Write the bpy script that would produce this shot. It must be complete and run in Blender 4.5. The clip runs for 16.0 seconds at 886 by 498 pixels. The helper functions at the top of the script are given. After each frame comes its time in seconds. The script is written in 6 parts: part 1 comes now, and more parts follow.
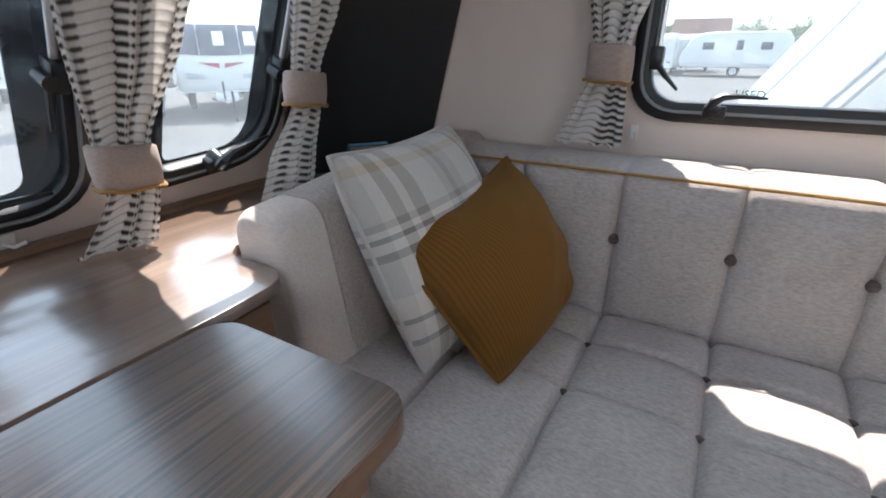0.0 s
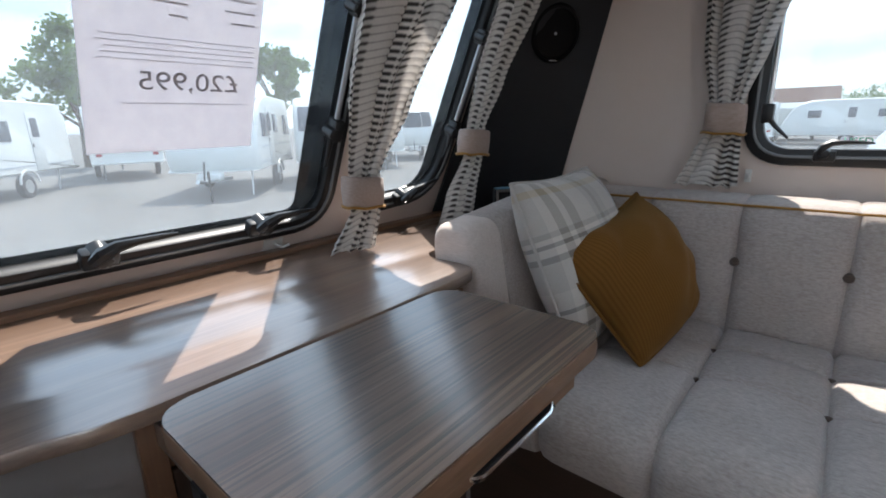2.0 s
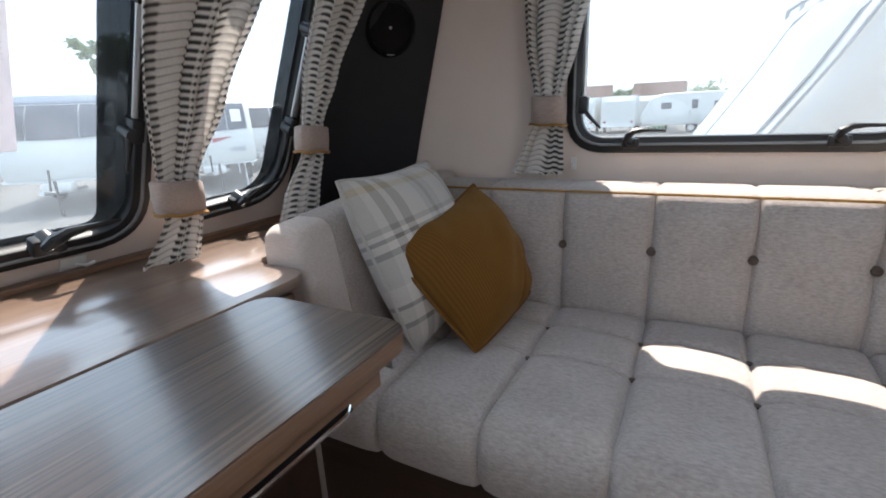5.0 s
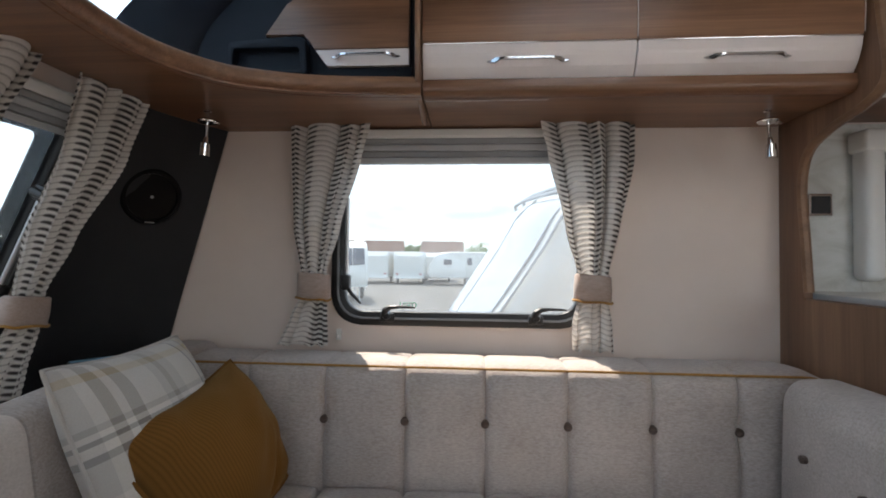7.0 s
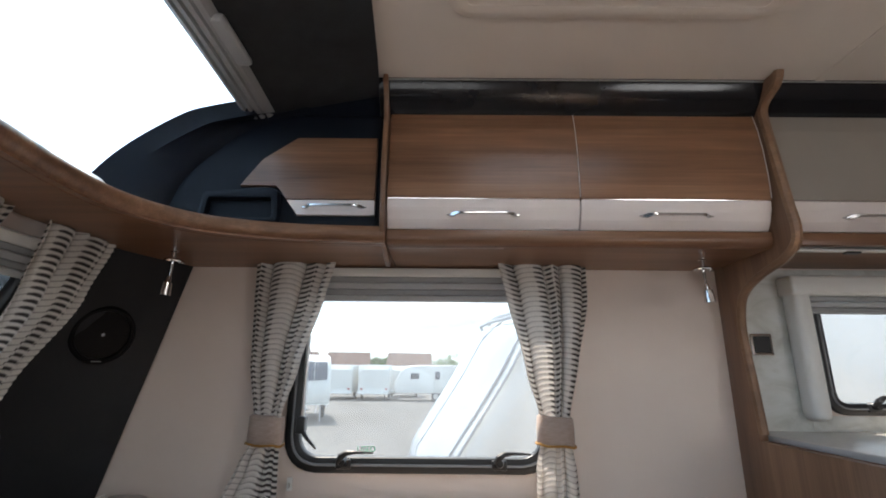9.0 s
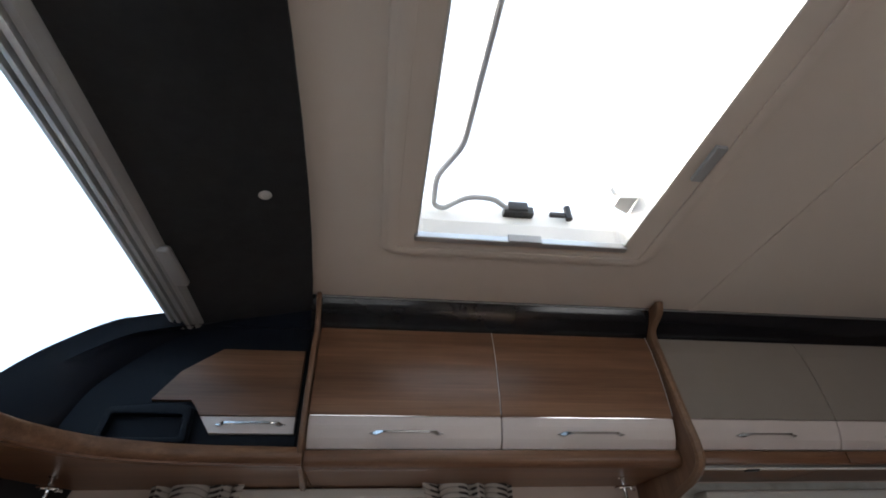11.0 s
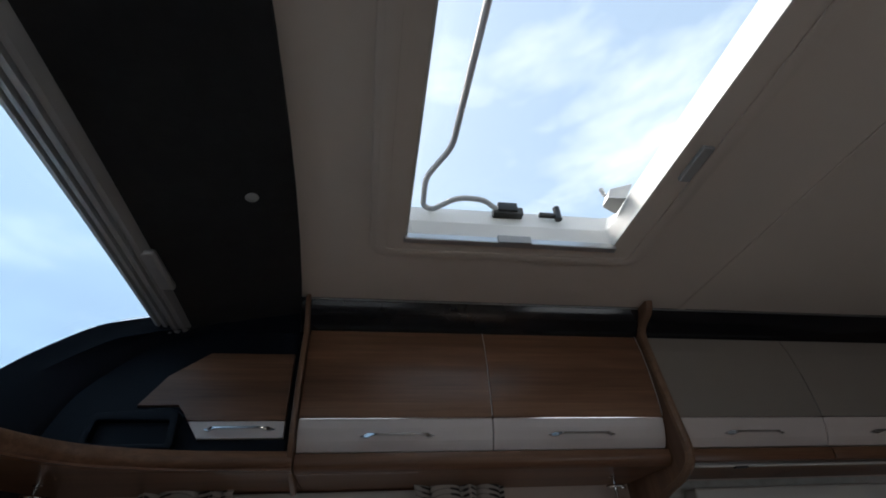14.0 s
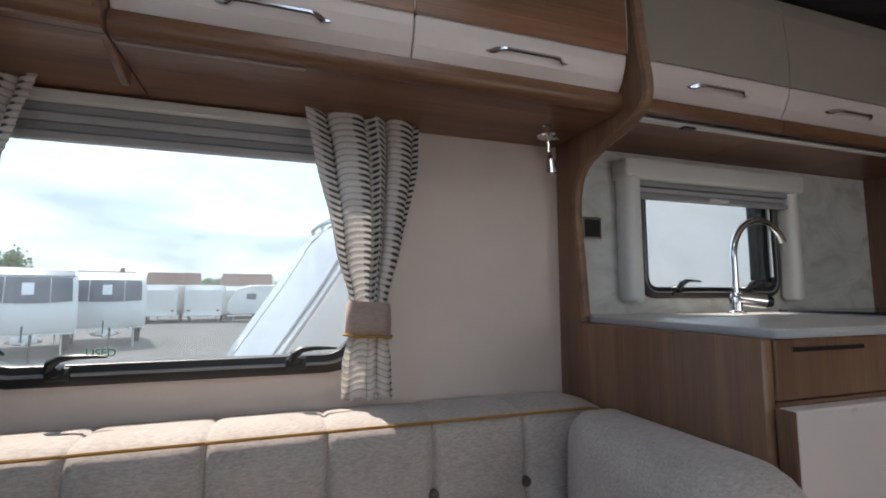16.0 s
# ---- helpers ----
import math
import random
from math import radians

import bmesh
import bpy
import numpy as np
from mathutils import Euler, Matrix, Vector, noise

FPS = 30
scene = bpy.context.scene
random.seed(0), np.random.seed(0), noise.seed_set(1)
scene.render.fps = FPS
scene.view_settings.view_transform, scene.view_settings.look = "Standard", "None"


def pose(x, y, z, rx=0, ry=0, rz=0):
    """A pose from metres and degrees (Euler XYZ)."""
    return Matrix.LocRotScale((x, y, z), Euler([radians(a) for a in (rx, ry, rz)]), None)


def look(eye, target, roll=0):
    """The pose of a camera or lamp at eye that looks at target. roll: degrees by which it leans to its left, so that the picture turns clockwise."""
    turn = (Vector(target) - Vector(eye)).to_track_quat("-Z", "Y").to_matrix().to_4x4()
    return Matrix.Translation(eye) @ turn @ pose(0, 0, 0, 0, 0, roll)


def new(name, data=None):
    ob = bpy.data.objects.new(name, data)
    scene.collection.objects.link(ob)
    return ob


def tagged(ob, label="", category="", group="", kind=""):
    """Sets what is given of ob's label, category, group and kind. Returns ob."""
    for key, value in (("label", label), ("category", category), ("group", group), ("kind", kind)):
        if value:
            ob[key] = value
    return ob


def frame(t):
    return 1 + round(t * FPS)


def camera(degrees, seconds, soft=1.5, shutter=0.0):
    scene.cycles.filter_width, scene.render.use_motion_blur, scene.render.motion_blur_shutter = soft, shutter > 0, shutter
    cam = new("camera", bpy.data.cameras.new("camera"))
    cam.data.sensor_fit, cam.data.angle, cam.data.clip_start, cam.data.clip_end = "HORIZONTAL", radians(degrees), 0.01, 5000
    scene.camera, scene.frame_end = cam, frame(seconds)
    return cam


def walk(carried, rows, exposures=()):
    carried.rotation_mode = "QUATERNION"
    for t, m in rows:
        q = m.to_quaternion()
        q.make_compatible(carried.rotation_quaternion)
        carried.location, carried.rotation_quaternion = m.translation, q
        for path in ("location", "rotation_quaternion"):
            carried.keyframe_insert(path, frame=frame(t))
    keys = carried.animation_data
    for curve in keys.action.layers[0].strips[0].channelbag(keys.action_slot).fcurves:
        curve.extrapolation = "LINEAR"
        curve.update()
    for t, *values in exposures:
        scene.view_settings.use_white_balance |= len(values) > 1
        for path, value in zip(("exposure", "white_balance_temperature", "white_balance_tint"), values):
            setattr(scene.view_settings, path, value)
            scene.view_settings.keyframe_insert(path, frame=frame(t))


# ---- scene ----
cam = camera(87.3, 16.0, 1.8)

PATH = [
    (0, (-0.179, -1.234, 1.035), (-1.116, 0.342, 0.236), -0.3),
    (0.5, (-0.146, -1.441, 1.071), (-1.166, 0.137, 0.386), -1.1),
    (1, (-0.14, -1.531, 1.064), (-1.252, 0.027, 0.486), -1.6),
    (1.5, (-0.148, -1.574, 1.041), (-1.349, -0.058, 0.533), -1.7),
    (2, (-0.159, -1.577, 1.005), (-1.423, -0.118, 0.484), -1.5),
    (2.5, (-0.157, -1.574, 0.981), (-1.447, -0.162, 0.394), -1.4),
    (3, (-0.154, -1.57, 0.963), (-1.436, -0.175, 0.322), -1.4),
    (3.2, (-0.152, -1.567, 0.96), (-1.424, -0.169, 0.305), -1.3),
    (5.3, (-0.025, -1.458, 1.012), (-0.812, 0.314, 0.523), -1.9),
    (5.5, (-0.017, -1.455, 1.023), (-0.712, 0.374, 0.612), -1.2),
    (6, (0.026, -1.47, 1.063), (-0.494, 0.455, 0.906), -0.9),
    (6.5, (0.048, -1.482, 1.078), (-0.244, 0.496, 1.06), -0.1),
    (7, (0.073, -1.493, 1.082), (-0.065, 0.502, 1.133), 0.6),
    (7.5, (0.086, -1.495, 1.078), (-0.003, 0.503, 1.131), 1.1),
    (8, (0.086, -1.5, 1.088), (-0.008, 0.495, 1.197), 1.4),
    (8.4, (0.092, -1.516, 1.109), (0.03, 0.466, 1.366), 0.7),
    (8.5, (0.094, -1.51, 1.114), (0.038, 0.466, 1.416), 0.5),
    (9, (0.094, -1.535, 1.164), (0.088, 0.396, 1.683), 0.5),
    (9.5, (0.099, -1.565, 1.195), (0.144, 0.288, 1.946), 0.4),
    (9.7, (0.104, -1.577, 1.206), (0.174, 0.24, 2.038), 0.4),
    (10, (0.106, -1.595, 1.222), (0.231, 0.167, 2.158), -0.1),
    (10.2, (0.108, -1.607, 1.226), (0.273, 0.12, 2.221), -0.4),
    (12.5, (0.114, -1.68, 1.257), (0.397, -0.223, 2.598), -3.6),
    (13, (0.113, -1.682, 1.26), (0.401, -0.225, 2.599), -3.9),
    (13.5, (0.106, -1.674, 1.264), (0.403, -0.182, 2.562), -3.8),
    (13.6, (0.109, -1.675, 1.262), (0.398, -0.168, 2.546), -3.4),
    (14, (0.117, -1.645, 1.243), (0.403, -0.06, 2.427), -3.3),
    (14.5, (0.118, -1.582, 1.2), (0.367, 0.193, 2.087), -1.3),
    (14.8, (0.126, -1.536, 1.176), (0.316, 0.358, 1.791), -0.6),
    (15, (0.129, -1.51, 1.171), (0.324, 0.429, 1.623), 0.5),
    (15.5, (0.16, -1.389, 1.101), (0.538, 0.557, 1.366), 0.3),
    (16, (0.236, -1.2, 1.061), (0.872, 0.685, 1.258), -0.1),
]
EXPOSE = [(0.0, 2.2, 6300, 11), (1.0, 1.8, 6300, 10), (3.2, 1.85, 6250, 10), (5.5, 2.05, 6550, 11), (6.5, 1.85, 6750, 11), (7.5, 1.93, 6800, 11), (9.0, 2.0, 6750, 11), (10.2, 1.82, 6650, 11), (12.3, 0.55, 6550, 11), (13.2, 0.4, 6300, 9), (14.0, 0.15, 6200, 8), (14.5, 0.2, 6300, 9), (15.0, 0.85, 6450, 11), (16.0, 1.55, 6550, 11)]
walk(cam, [(t, look(eye, target, roll)) for t, eye, target, roll in PATH], EXPOSE)

# ---------------------------------------------------------------- light
SUN_WAY = Vector((0.30, -0.535, -1.0)).normalized()
sun_data = bpy.data.lights.new("sun", "SUN")
sun_data.energy, sun_data.angle, sun_data.color = 2.6, radians(0.53), (1.0, 0.93, 0.84)
sun = new("sun", sun_data)
sun.rotation_euler = SUN_WAY.to_track_quat("-Z", "Y").to_euler()

world = bpy.data.worlds.new("sky")
scene.world = world
world.use_nodes = True
wt = world.node_tree
wt.nodes.clear()
w_out = wt.nodes.new("ShaderNodeOutputWorld")
w_bg = wt.nodes.new("ShaderNodeBackground")
w_sky = wt.nodes.new("ShaderNodeTexSky")
w_sky.sky_type, w_sky.sun_disc = "NISHITA", False
w_sky.sun_elevation = math.asin(-SUN_WAY.z)
w_sky.sun_rotation = math.atan2(-SUN_WAY.x, -SUN_WAY.y)
w_sky.air_density, w_sky.dust_density = 1.0, 1.5
w_co = wt.nodes.new("ShaderNodeTexCoord")
w_map = wt.nodes.new("ShaderNodeMapping")
w_map.inputs["Scale"].default_value = (2.0, 2.0, 6.0)
w_noise = wt.nodes.new("ShaderNodeTexNoise")
w_noise.inputs["Scale"].default_value, w_noise.inputs["Detail"].default_value = 1.6, 7.0
w_noise.inputs["Roughness"].default_value = 0.56
w_ramp = wt.nodes.new("ShaderNodeValToRGB")
w_ramp.color_ramp.elements[0].position, w_ramp.color_ramp.elements[1].position = 0.52, 0.95
w_mix = wt.nodes.new("ShaderNodeMix")
w_mix.data_type = "RGBA"
w_mix.inputs["B"].default_value = (9.0, 9.2, 9.4, 1)
# thin high haze over the clear sky
w_haze = wt.nodes.new("ShaderNodeMix")
w_haze.data_type = "RGBA"
w_haze.inputs["Factor"].default_value = 0.62
w_haze.inputs["B"].default_value = (4.9, 6.1, 7.4, 1)
wt.links.new(w_co.outputs["Generated"], w_map.inputs["Vector"])
wt.links.new(w_map.outputs["Vector"], w_noise.inputs["Vector"])
wt.links.new(w_noise.outputs["Fac"], w_ramp.inputs["Fac"])
wt.links.new(w_ramp.outputs["Color"], w_mix.inputs["Factor"])
wt.links.new(w_sky.outputs["Color"], w_haze.inputs["A"])
wt.links.new(w_haze.outputs["Result"], w_mix.inputs["A"])
# grey cloud bank low over the horizon
w_map2 = wt.nodes.new("ShaderNodeMapping")
w_map2.inputs["Scale"].default_value = (2.6, 2.6, 9.0)
w_noise2 = wt.nodes.new("ShaderNodeTexNoise")
w_noise2.inputs["Scale"].default_value, w_noise2.inputs["Detail"].default_value = 1.5, 7.0
w_ramp2 = wt.nodes.new("ShaderNodeValToRGB")
w_ramp2.color_ramp.elements[0].position, w_ramp2.color_ramp.elements[1].position = 0.42, 0.66
w_sep = wt.nodes.new("ShaderNodeSeparateXYZ")
w_low = wt.nodes.new("ShaderNodeMapRange")
w_low.inputs["From Min"].default_value, w_low.inputs["From Max"].default_value = 0.15, 0.50
w_low.inputs["To Min"].default_value, w_low.inputs["To Max"].default_value = 0.75, 0.0
w_mul = wt.nodes.new("ShaderNodeMath")
w_mul.operation = "MULTIPLY"
w_bank = wt.nodes.new("ShaderNodeMix")
w_bank.data_type = "RGBA"
w_bank.inputs["B"].default_value = (2.5, 3.0, 3.6, 1)
wt.links.new(w_co.outputs["Generated"], w_map2.inputs["Vector"])
wt.links.new(w_map2.outputs["Vector"], w_noise2.inputs["Vector"])
wt.links.new(w_noise2.outputs["Fac"], w_ramp2.inputs["Fac"])
wt.links.new(w_co.outputs["Generated"], w_sep.inputs[0])
wt.links.new(w_sep.outputs["Z"], w_low.inputs["Value"])
wt.links.new(w_ramp2.outputs["Color"], w_mul.inputs[0])
wt.links.new(w_low.outputs["Result"], w_mul.inputs[1])
wt.links.new(w_mul.outputs[0], w_bank.inputs["Factor"])
wt.links.new(w_mix.outputs["Result"], w_bank.inputs["A"])
wt.links.new(w_bank.outputs["Result"], w_bg.inputs["Color"])
wt.links.new(w_bg.outputs["Background"], w_out.inputs["Surface"])
w_bg.inputs["Strength"].default_value = 0.15

# added fill lamps, unseen, standing in for daylight through the opposite wall's openings
def fill_light(x, z, w, h, watts):
    d = bpy.data.lights.new("fill_light", "AREA")
    d.shape, d.size, d.size_y, d.energy, d.color = "RECTANGLE", w, h, watts, (0.97, 0.98, 1.0)
    new("fill_light", d).matrix_world = look((x, -2.40, z), (x + 0.10, 0.0, z + 0.05))


fill_light(0.0, 1.19, 0.68, 0.52, 0.40)
fill_light(1.75, 1.19, 0.80, 0.52, 1.45)

# ---------------------------------------------------------------- materials
def mat_nodes(name):
    m = bpy.data.materials.new(name)
    m.use_nodes = True
    t = m.node_tree
    b = t.nodes["Principled BSDF"]
    return m, t, b


def coords(t, scale=(1, 1, 1), source="Object", turn=(0, 0, 0)):
    c = t.nodes.new("ShaderNodeTexCoord")
    mp = t.nodes.new("ShaderNodeMapping")
    mp.inputs["Scale"].default_value = scale
    mp.inputs["Rotation"].default_value = [radians(a) for a in turn]
    t.links.new(c.outputs[source], mp.inputs["Vector"])
    return mp.outputs["Vector"]


def noise_tex(t, vec, scale, detail=4.0, rough=0.55, warp=0.0):
    n = t.nodes.new("ShaderNodeTexNoise")
    n.inputs["Scale"].default_value, n.inputs["Detail"].default_value = scale, detail
    n.inputs["Roughness"].default_value, n.inputs["Distortion"].default_value = rough, warp
    t.links.new(vec, n.inputs["Vector"])
    return n.outputs["Fac"]


def ramp(t, fac, stops, mode="LINEAR"):
    r = t.nodes.new("ShaderNodeValToRGB")
    r.color_ramp.interpolation = mode
    els = r.color_ramp.elements
    while len(els) < len(stops):
        els.new(0.5)
    for e, (p, c) in zip(els, stops):
        e.position, e.color = p, (*c, 1) if len(c) == 3 else c
    t.links.new(fac, r.inputs["Fac"])
    return r.outputs["Color"]


def mixed(t, fac, a, b, mode="MIX"):
    m = t.nodes.new("ShaderNodeMix")
    m.data_type, m.blend_type = "RGBA", mode
    for key, v in (("Factor", fac), ("A", a), ("B", b)):
        if isinstance(v, (int, float)):
            m.inputs[key].default_value = v
        elif isinstance(v, tuple):
            m.inputs[key].default_value = (*v, 1)
        else:
            t.links.new(v, m.inputs[key])
    return m.outputs["Result"]


def maths(t, op, a, b=0.0):
    m = t.nodes.new("ShaderNodeMath")
    m.operation = op
    for k, v in enumerate((a, b)):
        if isinstance(v, (int, float)):
            m.inputs[k].default_value = v
        else:
            t.links.new(v, m.inputs[k])
    return m.outputs[0]


def bump(t, b, height, strength=0.2, distance=0.002):
    n = t.nodes.new("ShaderNodeBump")
    n.inputs["Strength"].default_value, n.inputs["Distance"].default_value = strength, distance
    t.links.new(height, n.inputs["Height"])
    t.links.new(n.outputs["Normal"], b.inputs["Normal"])


def plain(name, color, rough=0.5, metal=0.0, vary=0.06, scale=6.0, grain=0.08, grain_scale=300.0, coat=0.0):
    """Paint, plastic or metal with faint mottling and fine grain."""
    m, t, b = mat_nodes(name)
    vec = coords(t)
    f = noise_tex(t, vec, scale, 5.0)
    dark = tuple(c * (1 - vary) for c in color)
    lite = tuple(min(1.0, c * (1 + vary)) for c in color)
    t.links.new(ramp(t, f, [(0.3, dark), (0.7, lite)]), b.inputs["Base Color"])
    g = noise_tex(t, vec, grain_scale, 2.0)
    r = t.nodes.new("ShaderNodeMapRange")
    r.inputs["To Min"].default_value, r.inputs["To Max"].default_value = max(0.02, rough - 0.06), rough + 0.06
    t.links.new(noise_tex(t, vec, scale * 3.1, 4.0), r.inputs["Value"])
    t.links.new(r.outputs["Result"], b.inputs["Roughness"])
    b.inputs["Metallic"].default_value = metal
    b.inputs["Coat Weight"].default_value = coat
    if grain:
        bump(t, b, g, grain, 0.001)
    return m


def wood(name, tones, axis="x", rough=0.38, fine=1.0, bold=0.5, coat=0.0, coat_rough=0.22, coat_ior=1.5):
    """Laminate with straight grain along one axis: three tones, broad figure and thin dark streaks."""
    m, t, b = mat_nodes(name)
    along = {"x": 0, "y": 1, "z": 2}[axis]
    s1, s2, s3 = [11.0] * 3, [(70.0 if bold > 0.8 else 42.0) * fine] * 3, [230.0] * 3
    s1[along], s2[along], s3[along] = 0.7, 1.3, 5.0
    f1 = noise_tex(t, coords(t, s1), 1.0, 5.0, 0.6, 0.4)
    f2 = noise_tex(t, coords(t, s2), 1.0, 4.0, 0.65, 0.2)
    f3 = noise_tex(t, coords(t, s3), 1.0, 3.0, 0.6)
    base = ramp(t, f1, [(0.30, tones[0]), (0.5, tones[1]), (0.72, tones[2])])
    streak = ramp(t, f2, [(0.43, (0, 0, 0)), (0.51, (1, 1, 1))] if bold > 0.8 else [(0.34, (0, 0, 0)), (0.64, (1, 1, 1))])
    col = mixed(t, maths(t, "MULTIPLY", maths(t, "SUBTRACT", 1.0, streak), bold), base, tones[0])
    col = mixed(t, 0.22, col, ramp(t, f3, [(0.3, tones[0]), (0.7, tones[2])]))
    t.links.new(col, b.inputs["Base Color"])
    rr = t.nodes.new("ShaderNodeMapRange")
    rr.inputs["To Min"].default_value, rr.inputs["To Max"].default_value = rough - 0.05, rough + 0.09
    t.links.new(f2, rr.inputs["Value"])
    t.links.new(rr.outputs["Result"], b.inputs["Roughness"])
    bump(t, b, f3, 0.10, 0.0006)
    b.inputs["Coat Weight"].default_value, b.inputs["Coat Roughness"].default_value = coat, coat_rough
    b.inputs["Coat IOR"].default_value = coat_ior
    return m


def fabric(name, dark, mid, lite, stretch=(40, 200, 260), bump_k=0.35):
    """Woven cloth with slubs drawn out along x."""
    m, t, b = mat_nodes(name)
    f1 = noise_tex(t, coords(t, stretch), 1.0, 3.0, 0.7)
    f2 = noise_tex(t, coords(t), 9.0, 4.0)
    f3 = noise_tex(t, coords(t), 900.0, 2.0)
    col = ramp(t, f1, [(0.28, dark), (0.5, mid), (0.70, lite)])
    col = mixed(t, 0.20, col, ramp(t, f2, [(0.35, dark), (0.65, lite)]))
    t.links.new(col, b.inputs["Base Color"])
    b.inputs["Roughness"].default_value = 0.92
    b.inputs["Sheen Weight"].default_value = 0.25
    b.inputs["Sheen Roughness"].default_value = 0.5
    b.inputs["Specular IOR Level"].default_value = 0.2
    bump(t, b, maths(t, "ADD", f1, maths(t, "MULTIPLY", f3, 0.6)), bump_k, 0.0015)
    return m


def pane_mat(name, tint=(0.93, 0.96, 0.95), gloss=1.0, dust=0.0):
    """Tinted acrylic sheet: see-through, glossy at a glance, with a thin uneven film of dust."""
    m, t, b = mat_nodes(name)
    t.nodes.remove(b)
    out = t.nodes["Material Output"]
    tr, gl, mx = (t.nodes.new(k) for k in ("ShaderNodeBsdfTransparent", "ShaderNodeBsdfGlossy", "ShaderNodeMixShader"))
    fr = t.nodes.new("ShaderNodeLayerWeight")
    fr.inputs["Blend"].default_value = 0.5
    schlick = maths(t, "ADD", 0.03, maths(t, "MULTIPLY", maths(t, "POWER", fr.outputs["Facing"], 5.0), 0.95))
    tr.inputs["Color"].default_value = (*tint, 1)
    gl.inputs["Roughness"].default_value = 0.03
    t.links.new(maths(t, "MULTIPLY", schlick, gloss), mx.inputs["Fac"])
    t.links.new(tr.outputs[0], mx.inputs[1])
    t.links.new(gl.outputs[0], mx.inputs[2])
    last = mx.outputs[0]
    if dust:
        film, mix = t.nodes.new("ShaderNodeBsdfTranslucent"), t.nodes.new("ShaderNodeMixShader")
        film.inputs["Color"].default_value = (0.86, 0.88, 0.90, 1)
        f = noise_tex(t, coords(t, (3, 3, 2)), 1.6, 6.0, 0.65, 0.6)
        r = t.nodes.new("ShaderNodeMapRange")
        r.inputs["From Min"].default_value, r.inputs["From Max"].default_value = 0.3, 0.75
        r.inputs["To Min"].default_value, r.inputs["To Max"].default_value = dust * 0.6, dust * 1.5
        t.links.new(f, r.inputs["Value"])
        t.links.new(r.outputs["Result"], mix.inputs["Fac"])
        t.links.new(last, mix.inputs[1])
        t.links.new(film.outputs[0], mix.inputs[2])
        last = mix.outputs[0]
    t.links.new(last, out.inputs["Surface"])
    return m


def acrylic_mat(name, tint):
    m, t, b = mat_nodes(name)
    b.inputs["Base Color"].default_value = (*tint, 1)
    b.inputs["Transmission Weight"].default_value = 1.0
    b.inputs["Roughness"].default_value = 0.02
    b.inputs["IOR"].default_value = 1.3
    return m


M_wall = plain("wall_vinyl", (0.71, 0.60, 0.532), 0.62, vary=0.03, scale=3.0, grain=0.12, grain_scale=450)
M_ceiling = plain("ceiling_vinyl", (0.80, 0.715, 0.64), 0.6, vary=0.02, scale=2.0, grain=0.12, grain_scale=450)
M_black = plain("black_panel", (0.0085, 0.0091, 0.0115), 0.65, vary=0.15, grain=0.3, grain_scale=700)
M_blackcloth = plain("black_trim_cloth", (0.019, 0.0195, 0.022), 0.85, vary=0.2, scale=20, grain=0.4, grain_scale=900)
M_navy = plain("blue_black_moulding", (0.0018, 0.0045, 0.0105), 0.60, vary=0.12, grain=0.3, grain_scale=800)
M_navy.node_tree.nodes["Principled BSDF"].inputs["Specular IOR Level"].default_value = 0.22
M_gloss_dark = plain("dark_gloss_cornice", (0.012, 0.013, 0.016), 0.14, vary=0.05, grain=0.0)
M_rubber = plain("black_rubber", (0.012, 0.012, 0.013), 0.38, vary=0.2, grain=0.15)
# grey colour puts a bright reflection line on the black rubber seals
M_seal_glint = plain("painted_seal_glint", (0.22, 0.23, 0.24), 0.25, vary=0.1, grain=0.0)
M_plastic = plain("black_plastic", (0.015, 0.015, 0.016), 0.32, vary=0.1, grain=0.1)
M_chrome = plain("chrome", (0.82, 0.82, 0.83), 0.12, 1.0, vary=0.02, grain=0.0)
M_alu = plain("brushed_aluminium", (0.55, 0.56, 0.57), 0.32, 1.0, vary=0.05, grain=0.1)
M_grey_plastic = plain("grey_plastic", (0.42, 0.43, 0.44), 0.5, vary=0.04)
M_pleat = plain("silver_blind_cloth", (0.47, 0.475, 0.48), 0.7, vary=0.05)
M_pleat_dark = plain("grey_blind_cloth", (0.33, 0.335, 0.34), 0.7, vary=0.05)
M_white_plastic = plain("white_plastic", (0.76, 0.75, 0.72), 0.42, vary=0.02)
M_band = plain("ivory_gloss_laminate", (0.72, 0.64, 0.61), 0.30, vary=0.02, grain=0.0)
M_taupe = plain("taupe_gloss_laminate", (0.30, 0.265, 0.235), 0.16, vary=0.02, grain=0.0)
M_walnut_x = wood("walnut_laminate_x", ((0.100, 0.044, 0.022), (0.225, 0.107, 0.056), (0.345, 0.180, 0.100)), "x", 0.33, 1.3, 0.6)
M_walnut_z = wood("walnut_laminate_z", ((0.112, 0.055, 0.030), (0.218, 0.115, 0.066), (0.32, 0.183, 0.110)), "z", 0.36)
M_table = wood("zebrano_laminate", ((0.022, 0.013, 0.009), (0.128, 0.074, 0.047), (0.29, 0.188, 0.126)), "y", 0.45, 1.8, 0.97, 1.0, 0.22, 2.0)
M_shelf = wood("walnut_top_laminate", ((0.115, 0.067, 0.044), (0.235, 0.147, 0.099), (0.345, 0.228, 0.160)), "y", 0.42, 1.2, 0.7, 1.0, 0.20, 2.8)
M_edge = wood("walnut_edging", ((0.14, 0.075, 0.042), (0.25, 0.14, 0.08), (0.34, 0.20, 0.12)), "y", 0.4)
M_darkwood = wood("dark_wood_base", ((0.03, 0.018, 0.012), (0.06, 0.034, 0.022), (0.09, 0.052, 0.034)), "x", 0.45)
